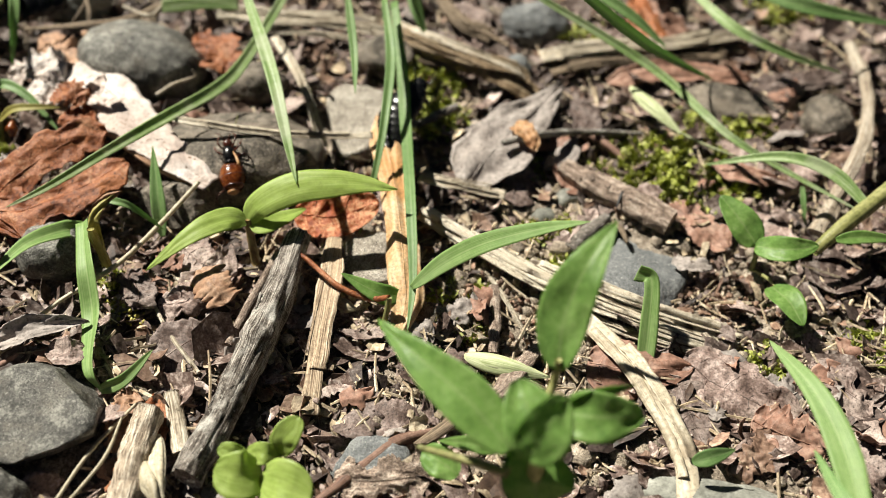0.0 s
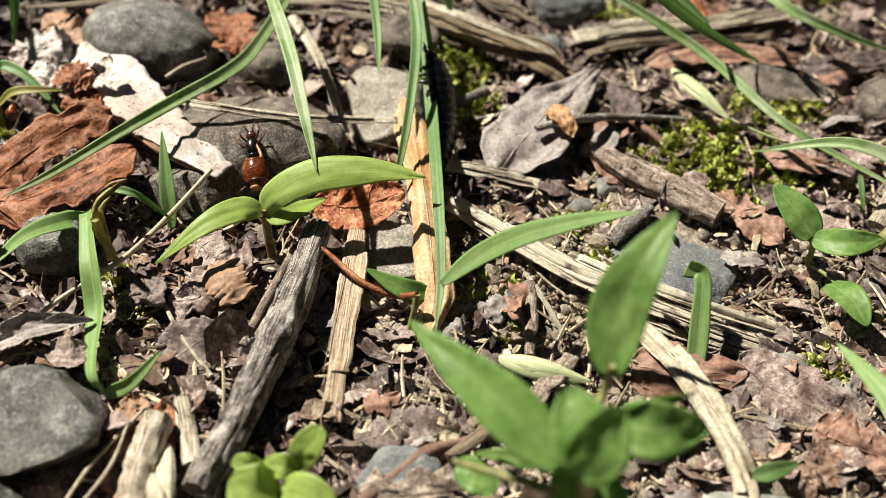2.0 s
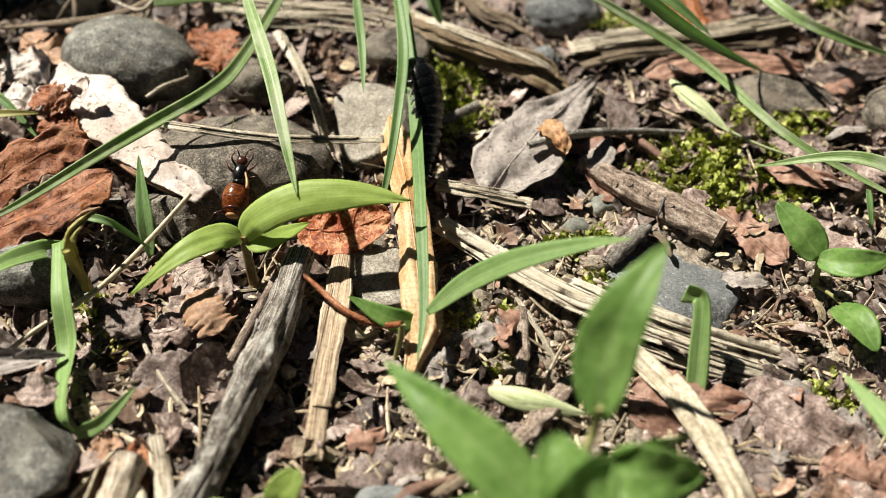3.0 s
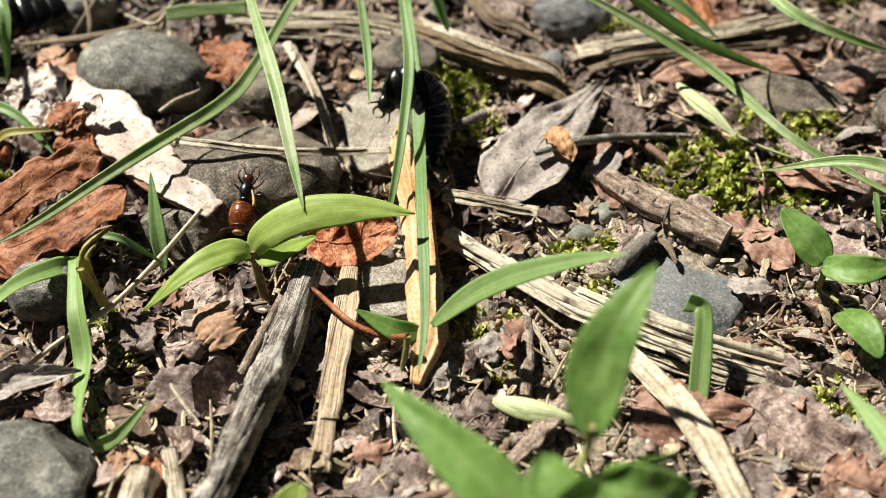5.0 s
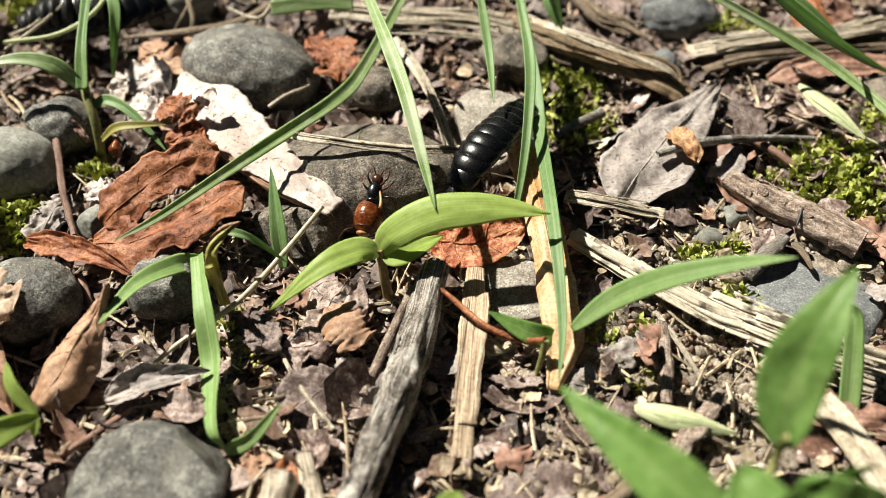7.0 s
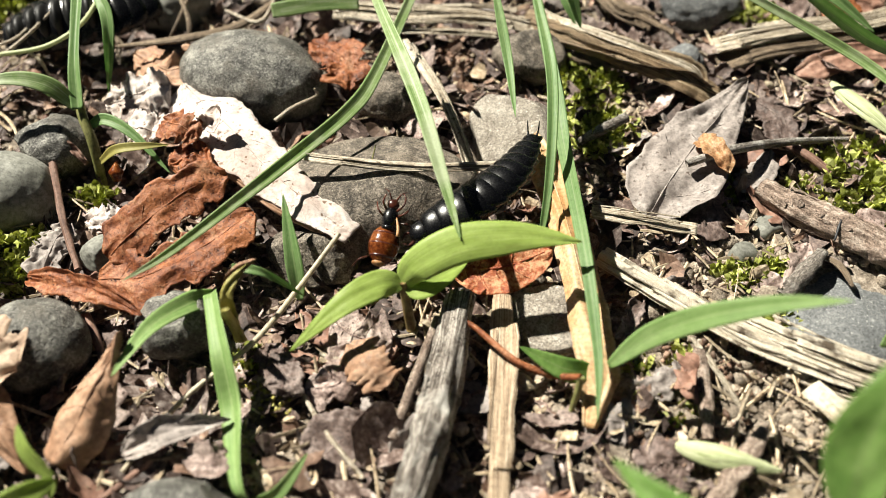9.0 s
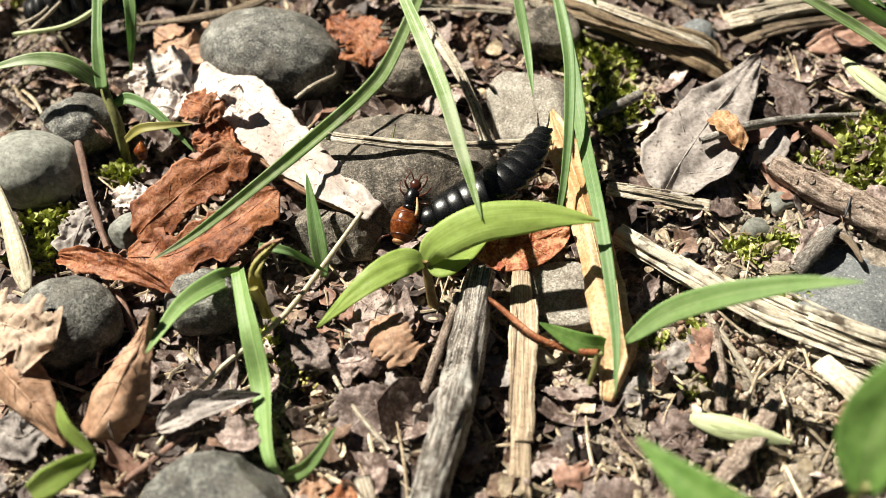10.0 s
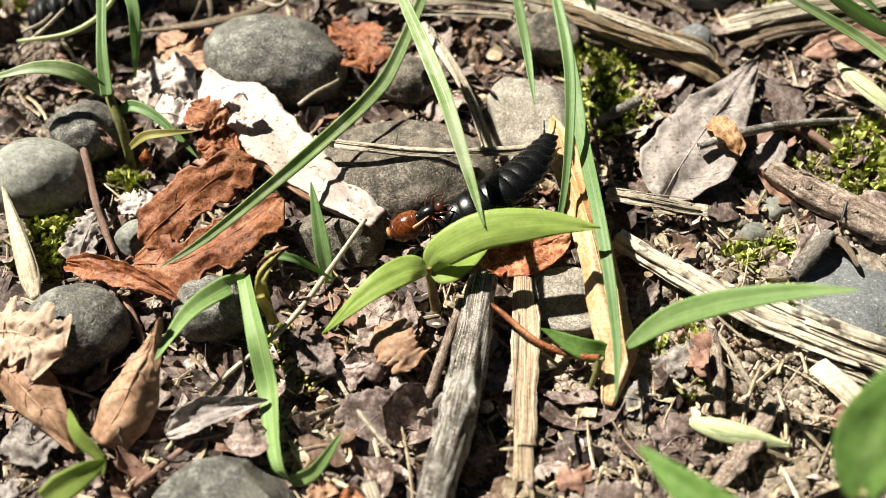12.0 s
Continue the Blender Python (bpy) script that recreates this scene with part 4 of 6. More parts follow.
dry_leaf([(-33.6, -23.3, 1), (-30.6, -20.2, 1.2), (-27.7, -17.9, 1)], 7.6, M_MAUVE_LEAF, "flat mauve leaf beside the thick stick", shape="ovate", wave=0.5, rag=0.12, rib=0.1, seed=48)
dry_leaf([(-34.7, -4.5, 1), (-30.9, -7.7, 1.6), (-26.8, -7.9, 1.2)], 6.5, M_MAUVE_LEAF, "mauve-brown leaf piece under the seedling", shape="torn", wave=0.8, rag=0.25, seed=49)
dry_leaf([(-35.6, -14.5, 1), (-31.8, -13.6, 1.6), (-31, -8.9, 1.8)], 5.0, M_MAUVE_LEAF, "mauve-brown crumpled leaf piece", shape="torn", wave=1.2, rag=0.3, seed=50)
dry_leaf([(-41.1, -9.2, 1), (-38.1, -13.8, 2.2), (-38.1, -15.7, 1.6)], 4.4, M_MAUVE_LEAF, "crumpled leaf piece with yellow mould", shape="torn", wave=1.2, rag=0.3, seed=51)
dry_leaf([(-0.3, -13.8, 0.5), (3.5, -11.4, 1), (5.7, -9.2, 0.6)], 3.6, M_GREY_LEAF, "small grey leaf scrap on the soil", shape="torn", wave=0.5, rag=0.4, seed=52)
dry_leaf([(0.4, -22.5, 0.5), (2.8, -20.5, 0.8), (5.2, -21.5, 0.4)], 5.0, M_MAUVE_LEAF, "brown leaf scrap under the grass husk", shape="torn", wave=0.7, rag=0.3, seed=53)
dry_leaf([(-5.5, -16.4, 0.6), (-2.4, -16.3, 0.9), (-0.2, -16.6, 0.5)], 4.6, M_GREY_LEAF, "flat grey scrap of dead leaf", shape="torn", wave=0.4, rag=0.2, seed=54)
dry_leaf([(-10.1, -37.3, 1), (-4.4, -37.4, 2), (1.2, -35.6, 1)], 4.4, M_BROWN_BARK, "brown fibrous bark scrap", shape="torn", wave=1.2, rag=0.4, seed=55)
dry_leaf([(35.1, -31.7, 0.6), (39, -30.3, 1.4), (41.1, -26, 1)], 4.0, M_CHIP_RED, "dark red leaf scrap in shade", shape="torn", wave=1.2, rag=0.3, seed=56)
dry_leaf([(-32, -42.4, 0.4), (-32.1, -35.7, 1), (-32.5, -28, 1)], 5.0, M_RED_LEAF, "dark brown leaf between stone and stub", shape="torn", wave=1.0, rag=0.3, seed=57)
dry_leaf([(40.3, -19.8, 0.2), (44.2, -20.7, 0.8), (47.9, -16.7, 0.4)], 5.0, M_GREY_LEAF, "pale grey scrap of dead leaf", shape="torn", wave=0.6, rag=0.3, seed=58)
dry_leaf([(32, 1, 1), (33.7, -0.8, 1.4), (37, -0.1, 1)], 2.6, M_GREY_LEAF, "small pale scrap of dead leaf", shape="torn", wave=0.4, rag=0.4, seed=59, nu=16, nv=8)
dry_leaf([(-69.7, -1.5, 1), (-68.9, 2.9, 2), (-68.1, 6.5, 2)], 4.4, M_GREY_LEAF, "crumpled blue-grey leaf scrap", shape="torn", wave=1.2, rag=0.35, seed=60)
dry_leaf([(-72.3, 3.5, 1), (-69.4, 2.5, 1.4), (-68, 1.1, 1)], 4.0, M_GREY_LEAF, "crumpled grey scrap of dead leaf", shape="torn", wave=1.2, rag=0.35, seed=61)
dry_leaf([(-66.4, 7.5, 1.5), (-63.5, 7.2, 2.5), (-61.8, 8.6, 2)], 3.6, M_BIRCH, "pale leaf scrap by the bud", shape="torn", wave=1.0, rag=0.35, seed=62)
dry_leaf([(-71, -24, 1), (-67.6, -25.6, 2), (-65.5, -23.5, 2)], 5.0, M_GREY_LEAF, "grey leaf piece below the rolled leaf", shape="torn", wave=0.8, rag=0.2, seed=63)
dry_leaf([(-35.4, -35.7, 0.5), (-35.8, -30.2, 1.4), (-35.2, -27.8, 1.4)], 3.4, M_BROWN_LEAF, "reddish leaf shred behind the stone", shape="torn", wave=1.0, rag=0.4, seed=64)
dry_leaf([(-67.4, 36.5, 3), (-61.1, 31.6, 5), (-56.2, 34.7, 4)], 6.0, M_BROWN_LEAF, "tan-brown crumpled leaf under the dry stem", shape="torn", wave=1.6, rag=0.3, seed=65)
dry_leaf([(-1.6, 57.2, 2), (2, 52.9, 2.5), (3.8, 45.7, 1.5)], 6.0, M_MAUVE_LEAF, "brown leaf behind the straw", shape="torn", wave=1.0, rag=0.3, seed=67)


# ---- grass and seedlings ----
def blade(path, width, material, note, parent=None, **more):
    more = {"shape": "blade", "fold": 0.22, "thick": 0.1, "nu": 44, "nv": 8, **more}
    if parent is None:
        parent = holder("grass", path[0], note, "grass")
    return sheet("blade", path, width, material, parent, **more)


# broad-leaved grass seedling in the middle
seedling = holder("grass_seedling", (-24.9, -5.3, 1), "bright green grass seedling with three broad leaves", "seedling")
tube("stem", [(-24.9, -5.3, 0), (-25.3, -4.6, 3.5), (-25.7, -3.7, 6.8)], (0.62, 0.58, 0.45), M_STEM, seedling, 12, 20, 0.05, label="reddish stem")
sheet("leaf", [(-25.7, -3.9, 6.4), (-24.2, -2.9, 8.8), (-19.9, -1.3, 10.8), (-14.8, -0.7, 11.6), (-10.6, -0.4, 11.6), (-6.4, -0.5, 11.2)], 4.3, M_GREEN, seedling, "lance", (0.02, -0.55, 1), 0.05, -0.16, 0.15, nu=44, nv=12, thick=0.1, seed=2)
sheet("leaf", [(-25.7, -3.8, 6.6), (-28.2, -4.9, 7.8), (-32, -7.8, 7.6), (-37.3, -12, 4.6)], 3.3, M_GREEN, seedling, "lance", (-0.15, -0.5, 1), 0.12, -0.1, 0.15, nu=40, nv=12, thick=0.1, seed=3)
sheet("leaf", [(-25.6, -3.8, 6.2), (-22.9, -3.2, 6), (-18.8, 0.8, 5)], 3.5, M_GREEN, seedling, "lance", (-0.3, -0.3, 1), 0.1, 0.1, 0.1, nu=26, nv=8, thick=0.1, seed=4)

# long single blades
blade([(-28.2, 42.3, 11), (-32.3, 28.2, 8), (-35, 22, 7.5), (-40.2, 11.8, 9.5), (-45.1, 4.5, 10), (-51.8, -2.9, 9), (-56.3, -6.1, 8)], 2.0, M_GRASS_WORN, "long bent grass blade crossing the dry leaves", face=(0.4, -0.7, 1), fold=0.25)
blade([(-31.8, 31.8, 17.5), (-25.5, 16.1, 16.5), (-21.9, 5.9, 14.0), (-19.4, -1.2, 11.3)], 1.9, M_GRASS_WORN, "pale-streaked grass blade hanging over the seedling", face=(0.2, -1, 0.5), fold=0.3)
blade([(-12.0, 37.9, 14.3), (-10.0, 27.2, 12.4), (-9.6, 17.6, 10.8), (-10.1, 7.9, 7.0), (-11.8, -1.0, 0.8)], 1.5, M_GRASS, "arched green grass blade", face=(0.1, -1, 0.5), fold=0.35)
SWAY = (-11.9, 41.4, 11.8)
swaying = blade([(-11.9, 41.4, 11.8), (-9.3, 27.7, 9.2), (-8.0, 18.5, 7.2), (-5.8, 0.4, 8.2), (-4.5, -11.5, 6.2), (-4.6, -18.7, 4.6)], 1.9, M_GRASS, "broad green grass blade hanging before the tan leaf", face=(-0.1, -1, 0.5), fold=0.2)
blade([(-17.0, 33.2, 17.4), (-15.2, 25.3, 13.9), (-14.0, 17.0, 12.3)], 1.3, M_GRASS, "thin green grass blade tip hanging", face=(0.1, -1, 0.4), fold=0.3)
blade([(-38, -2.7, 1), (-38.9, 0.7, 5), (-40.5, 6.6, 9)], 2.0, M_GRASS, "upright green grass shoot", face=(0.1, -1, 0.5), fold=0.3, shape="lance")
blade([(-33.3, 1.5, 0.5), (-33.3, 3.8, 2), (-33.4, 5.3, 4)], 1.1, M_HUSK, "pale grass shoot by the bleached leaf", face=(0.1, -1, 0.5), fold=0.3, shape="lance")

thing(tube("stalk", [(-32.6, 2.4, 0.3), (-32.2, 6.6, 2.0), (-31.8, 11.9, 4.5), (-30.9, 16.3, 7.5)], (0.55, 0.3, 0.16, 0.07), M_OLIVE, None, 8, 40, 0.06), "hair-thin green grass stalk before the brown stone", "stalk")

# low tufts behind the stones, added only to cast shade over the far ground
def tuft(x, y, count, seed):
    rng = random.Random(seed)
    base = (x, y, -0.5)
    ob = holder("grass_tuft", base, "low green grass tuft added to shade the far ground", "grass", "grass tufts")
    for k in range(count):
        a, reach, tall = rng.uniform(0, 6.283), rng.uniform(6, 24), rng.uniform(18, 46)
        way = Vector((math.cos(a), 0.5 * math.sin(a) + 0.25, 0))
        root = Vector((x + rng.gauss(0, 5), y + rng.gauss(0, 3), -0.5))
        blade([root, root + way * reach * 0.3 + Vector((0, 0, tall * 0.6)), root + way * reach + Vector((0, 0, tall))], rng.uniform(3.2, 5.8), M_GRASS, "", ob, nu=16, nv=4, face=(-0.3, -0.8, 0.5))
    return ob


for x, y, count, seed in ((-96, 60, 20, 8), (-66, 66, 12, 1), (-38, 74, 9, 2), (-16, 80, 8, 3), (30, 84, 8, 6), (66, 84, 8, 7)):
    tuft(x, y, count, seed)

# grass clump on the far left, with a sheathed stem
clump = holder("grass_plant", (-67.2, 15.7, -1), "green grass plant with a sheathed stem and yellowing blades", "grass")
tube("stem", [(-67.1, 15.1, -1), (-67.3, 17.2, 4.5), (-69.1, 20.7, 8), (-70.3, 26.4, 11)], (0.7, 0.68, 0.6, 0.45), M_OLIVE, clump, 12, 30, 0.05, 0.7)
blade([(-68.9, 19.8, 8.4), (-70.2, 25.8, 11.5), (-72.1, 36.2, 14)], 1.7, M_GRASS, "", clump, fold=0.5, face=(0.1, -1, 0.4), shape="strip")
blade([(-69.3, 20.5, 8.2), (-72.7, 21.3, 11), (-77.4, 21, 12), (-83.5, 19.1, 11.5)], 2.3, M_GRASS_WORN, "", clump, face=(-0.3, -0.5, 1), fold=0.15)
blade([(-70, 36, 16), (-66.8, 31.2, 14.5), (-66.4, 27.6, 11), (-67.7, 26.2, 5.3)], 1.7, M_GRASS, "", clump, face=(0.3, -1, 0.3), fold=0.3)
blade([(-68, 19.2, 6), (-65.7, 19.5, 7), (-61.7, 17.5, 6.5), (-56.5, 13.4, 4)], 1.6, M_GRASS, "", clump, face=(0, -0.5, 1), fold=0.3)
blade([(-66.2, 15.5, 3.5), (-63.5, 15.3, 6), (-60.1, 15.6, 6.5), (-57, 16.5, 6)], 1.3, M_YELLOW, "", clump, face=(0, -0.6, 1), fold=0.3)
tube("bud", [(-63.4, 12.8, 3), (-63.5, 13.4, 4), (-63.4, 14.2, 5)], (0.5, 1.0, 0.15), M_AMBER, clump, 12, 14, 0.03, label="small orange bud")
blade([(-68.1, 15.5, 3), (-70.4, 16.9, 5), (-72.2, 17.8, 5)], 1.0, M_RED_TWIG, "", clump, face=(0, -0.6, 1), wave=0.5)

# drooping grass at the middle left
droop = holder("grass_plant", (-43.9, -8.5, 1), "drooping green grass plant with a withered leaf", "grass")
tube("stem", [(-43.9, -8.5, 1), (-43.8, -9.2, 5), (-43.6, -10.5, 10)], (0.7, 0.65, 0.5), M_YELLOW, droop, 10, 16, 0.05, 0.6)
blade([(-47.4, -4.2, 3.2), (-49.5, -7, 5.3), (-52, -11.7, 7.4), (-54.1, -18.1, 8.1)], 2.6, M_LIME, "", droop, face=(-0.2, -0.8, 1), fold=0.25)
blade([(-46.9, -5.8, 6), (-44.2, -13.2, 5.9), (-42.4, -18.6, 2.9), (-40, -27, 4), (-38.7, -28.3, 1.6)], 2.3, M_LIME, "", droop, face=(0.15, -1, 0.5), fold=0.3, shape="waist", twist=30)
blade([(-38.8, -28.4, 1.8), (-36.2, -27.1, 2.4), (-33.8, -22.9, 3)], 1.7, M_LIME, "", droop, face=(0.1, -0.8, 0.8), fold=0.3)
blade([(-43.6, -8.9, 2), (-43.9, -9, 8), (-43.7, -7.5, 10), (-41.7, -4.7, 11)], 1.6, M_YELLOW, "", droop, face=(0, -0.8, 0.7), wave=0.6, fold=0.3)
blade([(-44.3, -7.6, 9), (-43.1, -5.9, 10.5), (-41.2, -4.5, 11)], 1.4, M_BROWN_LEAF, "", droop, face=(0, -0.8, 0.7), wave=0.8, fold=0.3, label="withered brown tip")
blade([(-44.3, -4.2, 9), (-40.6, -4.6, 8.5), (-36.9, -4.2, 4)], 1.0, M_GRASS, "", droop, face=(0, -0.6, 1), fold=0.3)

# the two-leaved shoot by the tan leaf
shoot = holder("grass_shoot", (-7.4, -13.2, 3), "green grass shoot with a long arching blade and red stalk", "grass")
blade([(-3.5, -12.9, 6.4), (0.4, -11.3, 9.8), (5, -11.8, 14.3), (11.1, -12.9, 18.6), (16.2, -14.9, 22.4)], 2.6, M_LIME, "", shoot, face=(-0.2, -0.5, 1), fold=0.12, shape="lance")
blade([(-4.7, -11.6, 3), (-7.7, -12.1, 4), (-12.7, -10.2, 5)], 2.6, M_ROUND, "", shoot, face=(0.1, -0.8, 1), fold=0.1, shape="lance")
tube("stalk", [(-6.2, -13.6, 5), (-9, -12.3, 3), (-13, -11.1, 3.5), (-18.3, -6.8, 4), (-21.1, -6.2, 4)], (0.35, 0.42, 0.35, 0.2), M_RED_LEAF, shoot, 8, 30, 0.15, label="dry reddish stalk")
tube("stem", [(-6.2, -13.6, 5), (-6.4, -14.3, 3), (-6.9, -15.1, 0.6)], (0.4, 0.4, 0.3), M_OLIVE, shoot, 8, 14, 0.1)

# the leafy plant close to the lens
near = holder("leafy_seedling", (12.6, -40.5, 4), "leafy green seedling with broad soft leaves close to the lens", "seedling")
tube("stem", [(12.4, -40.3, 3), (10.7, -43.4, 16), (10.4, -44.6, 22)], (0.9, 0.9, 0.8), M_OLIVE, near, 10, 16, 0.05)
sheet("leaf", [(12.1, -35.7, 22.6), (12.4, -32.1, 26.4), (13.8, -29.6, 30.5), (16.7, -25.2, 33)], 5.3, M_ROUND, near, "lance", (-0.35, -0.45, 0.8), 0.1, 0.1, 0.3, nu=34, nv=12, thick=0.14, seed=5)
tube("stalk", [(11.5, -36.8, 19.4), (12.1, -35.5, 20.6), (12.1, -35.3, 23.7)], (0.4, 0.4, 0.35), M_OLIVE, near, 8, 14, 0.05)
sheet("leaf", [(7.9, -44.2, 21), (4.2, -41, 23), (-0.2, -37.6, 24), (-5.7, -32.2, 23.8)], 4.9, M_ROUND, near, "lance", (-0.2, -0.5, 0.9), 0.1, 0.1, 0.2, nu=34, nv=12, thick=0.14, seed=6)
sheet("leaf", [(10.6, -44.6, 22), (9.4, -42.4, 24), (8, -38.9, 25)], 5.6, M_ROUND, near, "ovate", (-0.1, -0.8, 0.8), 0.15, 0.1, 0.3, nu=26, nv=12, thick=0.14, seed=7)
sheet("leaf", [(8.9, -46.8, 24), (10.7, -44.4, 26), (12.5, -41.3, 26)], 5.2, M_ROUND, near, "ovate", (0.2, -0.8, 0.8), 0.1, 0.1, 0.3, nu=26, nv=12, thick=0.14, seed=8)
sheet("leaf", [(13.1, -38.8, 20), (16.7, -39.7, 21), (20.9, -38.4, 20)], 5.0, M_ROUND, near, "ovate", (0.2, -0.8, 1), 0.1, 0.1, 0.4, nu=26, nv=12, thick=0.14, seed=9)
sheet("leaf", [(13.2, -38.1, 20), (16.1, -37.6, 22), (20, -35.6, 21)], 1.8, M_ROUND, near, "lance", (0.2, -1, 0.4), 0.4, 0.1, 0.2, nu=26, nv=8, thick=0.14, seed=10)
sheet("leaf", [(11.4, -42.1, 18), (10.8, -44.1, 16), (11.3, -44.9, 12)], 7.0, M_ROUND, near, "ovate", (0, -0.8, 1), 0.15, 0.1, 0.3, nu=26, nv=12, thick=0.14, seed=11)
tube("stalk", [(7.9, -44.7, 18), (4.2, -43.1, 17), (-0.8, -40.2, 14)], (0.5, 0.45, 0.3), M_OLIVE, near, 8, 20, 0.05)
sheet("leaf", [(7.3, -38.8, 12), (4.4, -38.1, 12), (1.2, -36.8, 10)], 1.6, M_ROUND, near, "lance", (0, -0.8, 1), 0.2, 0, 0.1, nu=20, nv=8, thick=0.12, seed=12)
sheet("leaf", [(-0.5, -37.1, 8), (1.6, -38.4, 8.5), (3.6, -39.6, 8)], 3.4, M_ROUND, near, "round", (0, -0.7, 1), 0.1, 0.1, 0.2, nu=20, nv=10, thick=0.12, seed=13)

# other blades to the right
blade([(26.2, -18.1, 1.2), (26.5, -13.7, 4.5), (26.5, -9.5, 7.5), (24.7, -8.8, 8.0)], 2.4, M_LIME, "upright green grass blade with a bent tip", face=(0, -1, 0.5), fold=0.2, shape="strip")
blade([(42.8, -45, 14), (42.1, -36.9, 15), (40.5, -30.1, 15), (37.7, -22.2, 13)], 3.2, M_LIME, "broad bright grass blade", face=(-0.3, -0.7, 1), fold=0.15)
blade([(42.1, -48.8, 18), (39.9, -43.9, 17), (39.1, -37.5, 15)], 1.6, M_GRASS, "dim grass blade close to the lens", face=(-0.3, -0.7, 1), fold=0.15)
blade([(29.5, -33.9, 5), (31.6, -33.6, 6), (34.3, -32.5, 6)], 1.9, M_GRASS, "small green tip of grass", face=(0, -0.7, 1), fold=0.2, shape="lance")
blade([(9.4, 39.6, 17), (23, 35, 12), (31.9, 30.4, 9), (40.6, 20.6, 7), (49.4, 15.5, 5), (59, 9.4, 4)], 1.4, M_GRASS_WORN, "long grass blade bent down across the moss", face=(-0.3, -0.8, 0.8), fold=0.3)
blade([(15, 22.5, 28.3), (25.3, 25.8, 19), (33.8, 33.3, 10), (43.2, 42.2, 0.5)], 1.7, M_GRASS, "green grass blade with a long tip", face=(-0.3, -0.8, 0.8), fold=0.35)
blade([(20.1, 45.9, 14), (27, 41.9, 12), (32.7, 38.5, 9)], 1.8, M_GRASS, "green grass blade in the tuft", face=(-0.3, -0.8, 0.8), fold=0.3)
blade([(37.7, 49.8, 12), (42.9, 40.9, 12), (51, 38, 10), (61, 38.2, 7)], 1.7, M_GRASS_WORN, "pale grass blade over the dry grass", face=(-0.2, -0.8, 0.8), fold=0.3)
blade([(57.3, 6.7, 8), (52.5, 10.8, 10), (45.9, 13.2, 10), (36.7, 16, 5)], 2.0, M_GRASS_WORN, "arching grass blade with a yellowed bend", face=(0, -0.8, 1), fold=0.25)
blade([(43, 49.1, 16), (53.2, 44, 15), (69.8, 45.2, 12)], 2.8, M_GRASS, "broad grass blade behind the straw", face=(-0.1, -0.8, 1), fold=0.2)
blade([(-8, 42, 14), (-6.7, 40.4, 11), (-5.6, 38.8, 8)], 1.6, M_GRASS, "short grass blade in the back", face=(-0.1, -0.8, 0.6), fold=0.2)
blade([(-8.8, 48.4, 10), (-7.3, 44.3, 8), (-5.1, 41.6, 5)], 1.8, M_GRASS, "short dull grass blade behind the straw", face=(-0.1, -0.8, 0.6), fold=0.2)
blade([(52.1, 0.7, 7), (55.5, 0.6, 8), (60.8, 0.6, 8)], 1.8, M_ROUND, "narrow green leaf by the stem", face=(0, -0.8, 0.8), fold=0.2, shape="lance")
blade([(51.1, 14.1, 4), (51.1, 11.6, 3), (51.5, 9.1, 1)], 0.9, M_GRASS, "tiny green shoot on the moss", face=(0, -0.8, 0.8), fold=0.2)
thing(tube("stem", [(49.7, 0.2, 5), (54.4, 4.1, 7), (63.3, 11.9, 9)], (0.8, 1.1, 1.2), M_OLIVE, None, 12, 24, 0.06), "thick olive green plant stem", "stem")
blade([(-48, 40.7, 8), (-42.8, 42.1, 8), (-36.2, 43.1, 8)], 2.2, M_GRASS_WORN, "streaked flat grass piece on the straw", face=(0, -0.8, 0.8), fold=0.05, shape="strip")
blade([(-61.6, -33.9, 8), (-58.9, -31.5, 8), (-56.8, -29, 7)], 3.0, M_GREEN, "small green blade under the rolled leaf", face=(0, -0.8, 0.8), fold=0.2)
blade([(-57.2, -28.9, 7), (-59.6, -27.2, 9), (-60.9, -25, 10)], 1.7, M_GREEN, "small green shoot before the rolled leaf", face=(0, -0.8, 0.6), fold=0.3)
blade([(-58.3, -28, 5), (-58.6, -29.3, 3)], 1.4, M_GREEN, "tiny green grass shoot by the leaf", face=(0, -0.8, 0.6), fold=0.3)

# round-leaved seedlings
round_seedling = holder("round_leaved_seedling", (43, 0.5, 0.5), "small green seedling with oval leaves", "seedling")
tube("stem", [(42.5, -0.1, 0.5), (42.6, 0.8, 3), (42.2, 0.8, 5)], (0.35, 0.4, 0.3), M_OLIVE, round_seedling, 8, 12, 0.05)
tube("stalk", [(42.8, -0.1, 0.8), (44, -2.8, 2), (44.4, -5.1, 3)], (0.25, 0.25, 0.2), M_OLIVE, round_seedling, 8, 12, 0.05)
for path, width in (
    ([(42, 0.5, 5), (39.7, 3, 7), (37.2, 6.5, 8)], 4.4),
    ([(41.4, -0.7, 6), (44.8, -2.8, 8), (49.1, -1.6, 8)], 3.4),
    ([(43.7, -5, 3), (45, -8.8, 4.5), (46.3, -12.2, 4)], 3.8),
):
    sheet("leaf", path, width, M_ROUND, round_seedling, "ovate", (0, -0.6, 1), 0.12, 0.12, 0.2, nu=24, nv=12, thick=0.12, seed=len(path))
low_seedling = holder("round_leaved_seedling", (-16.2, -39, 0.5), "small seedling with rounded cotyledon leaves", "seedling")
tube("stem", [(-16.1, -39.7, 0.5), (-15.7, -38.7, 5), (-15.5, -38.4, 7)], (0.35, 0.4, 0.3), M_OLIVE, low_seedling, 8, 12, 0.05)
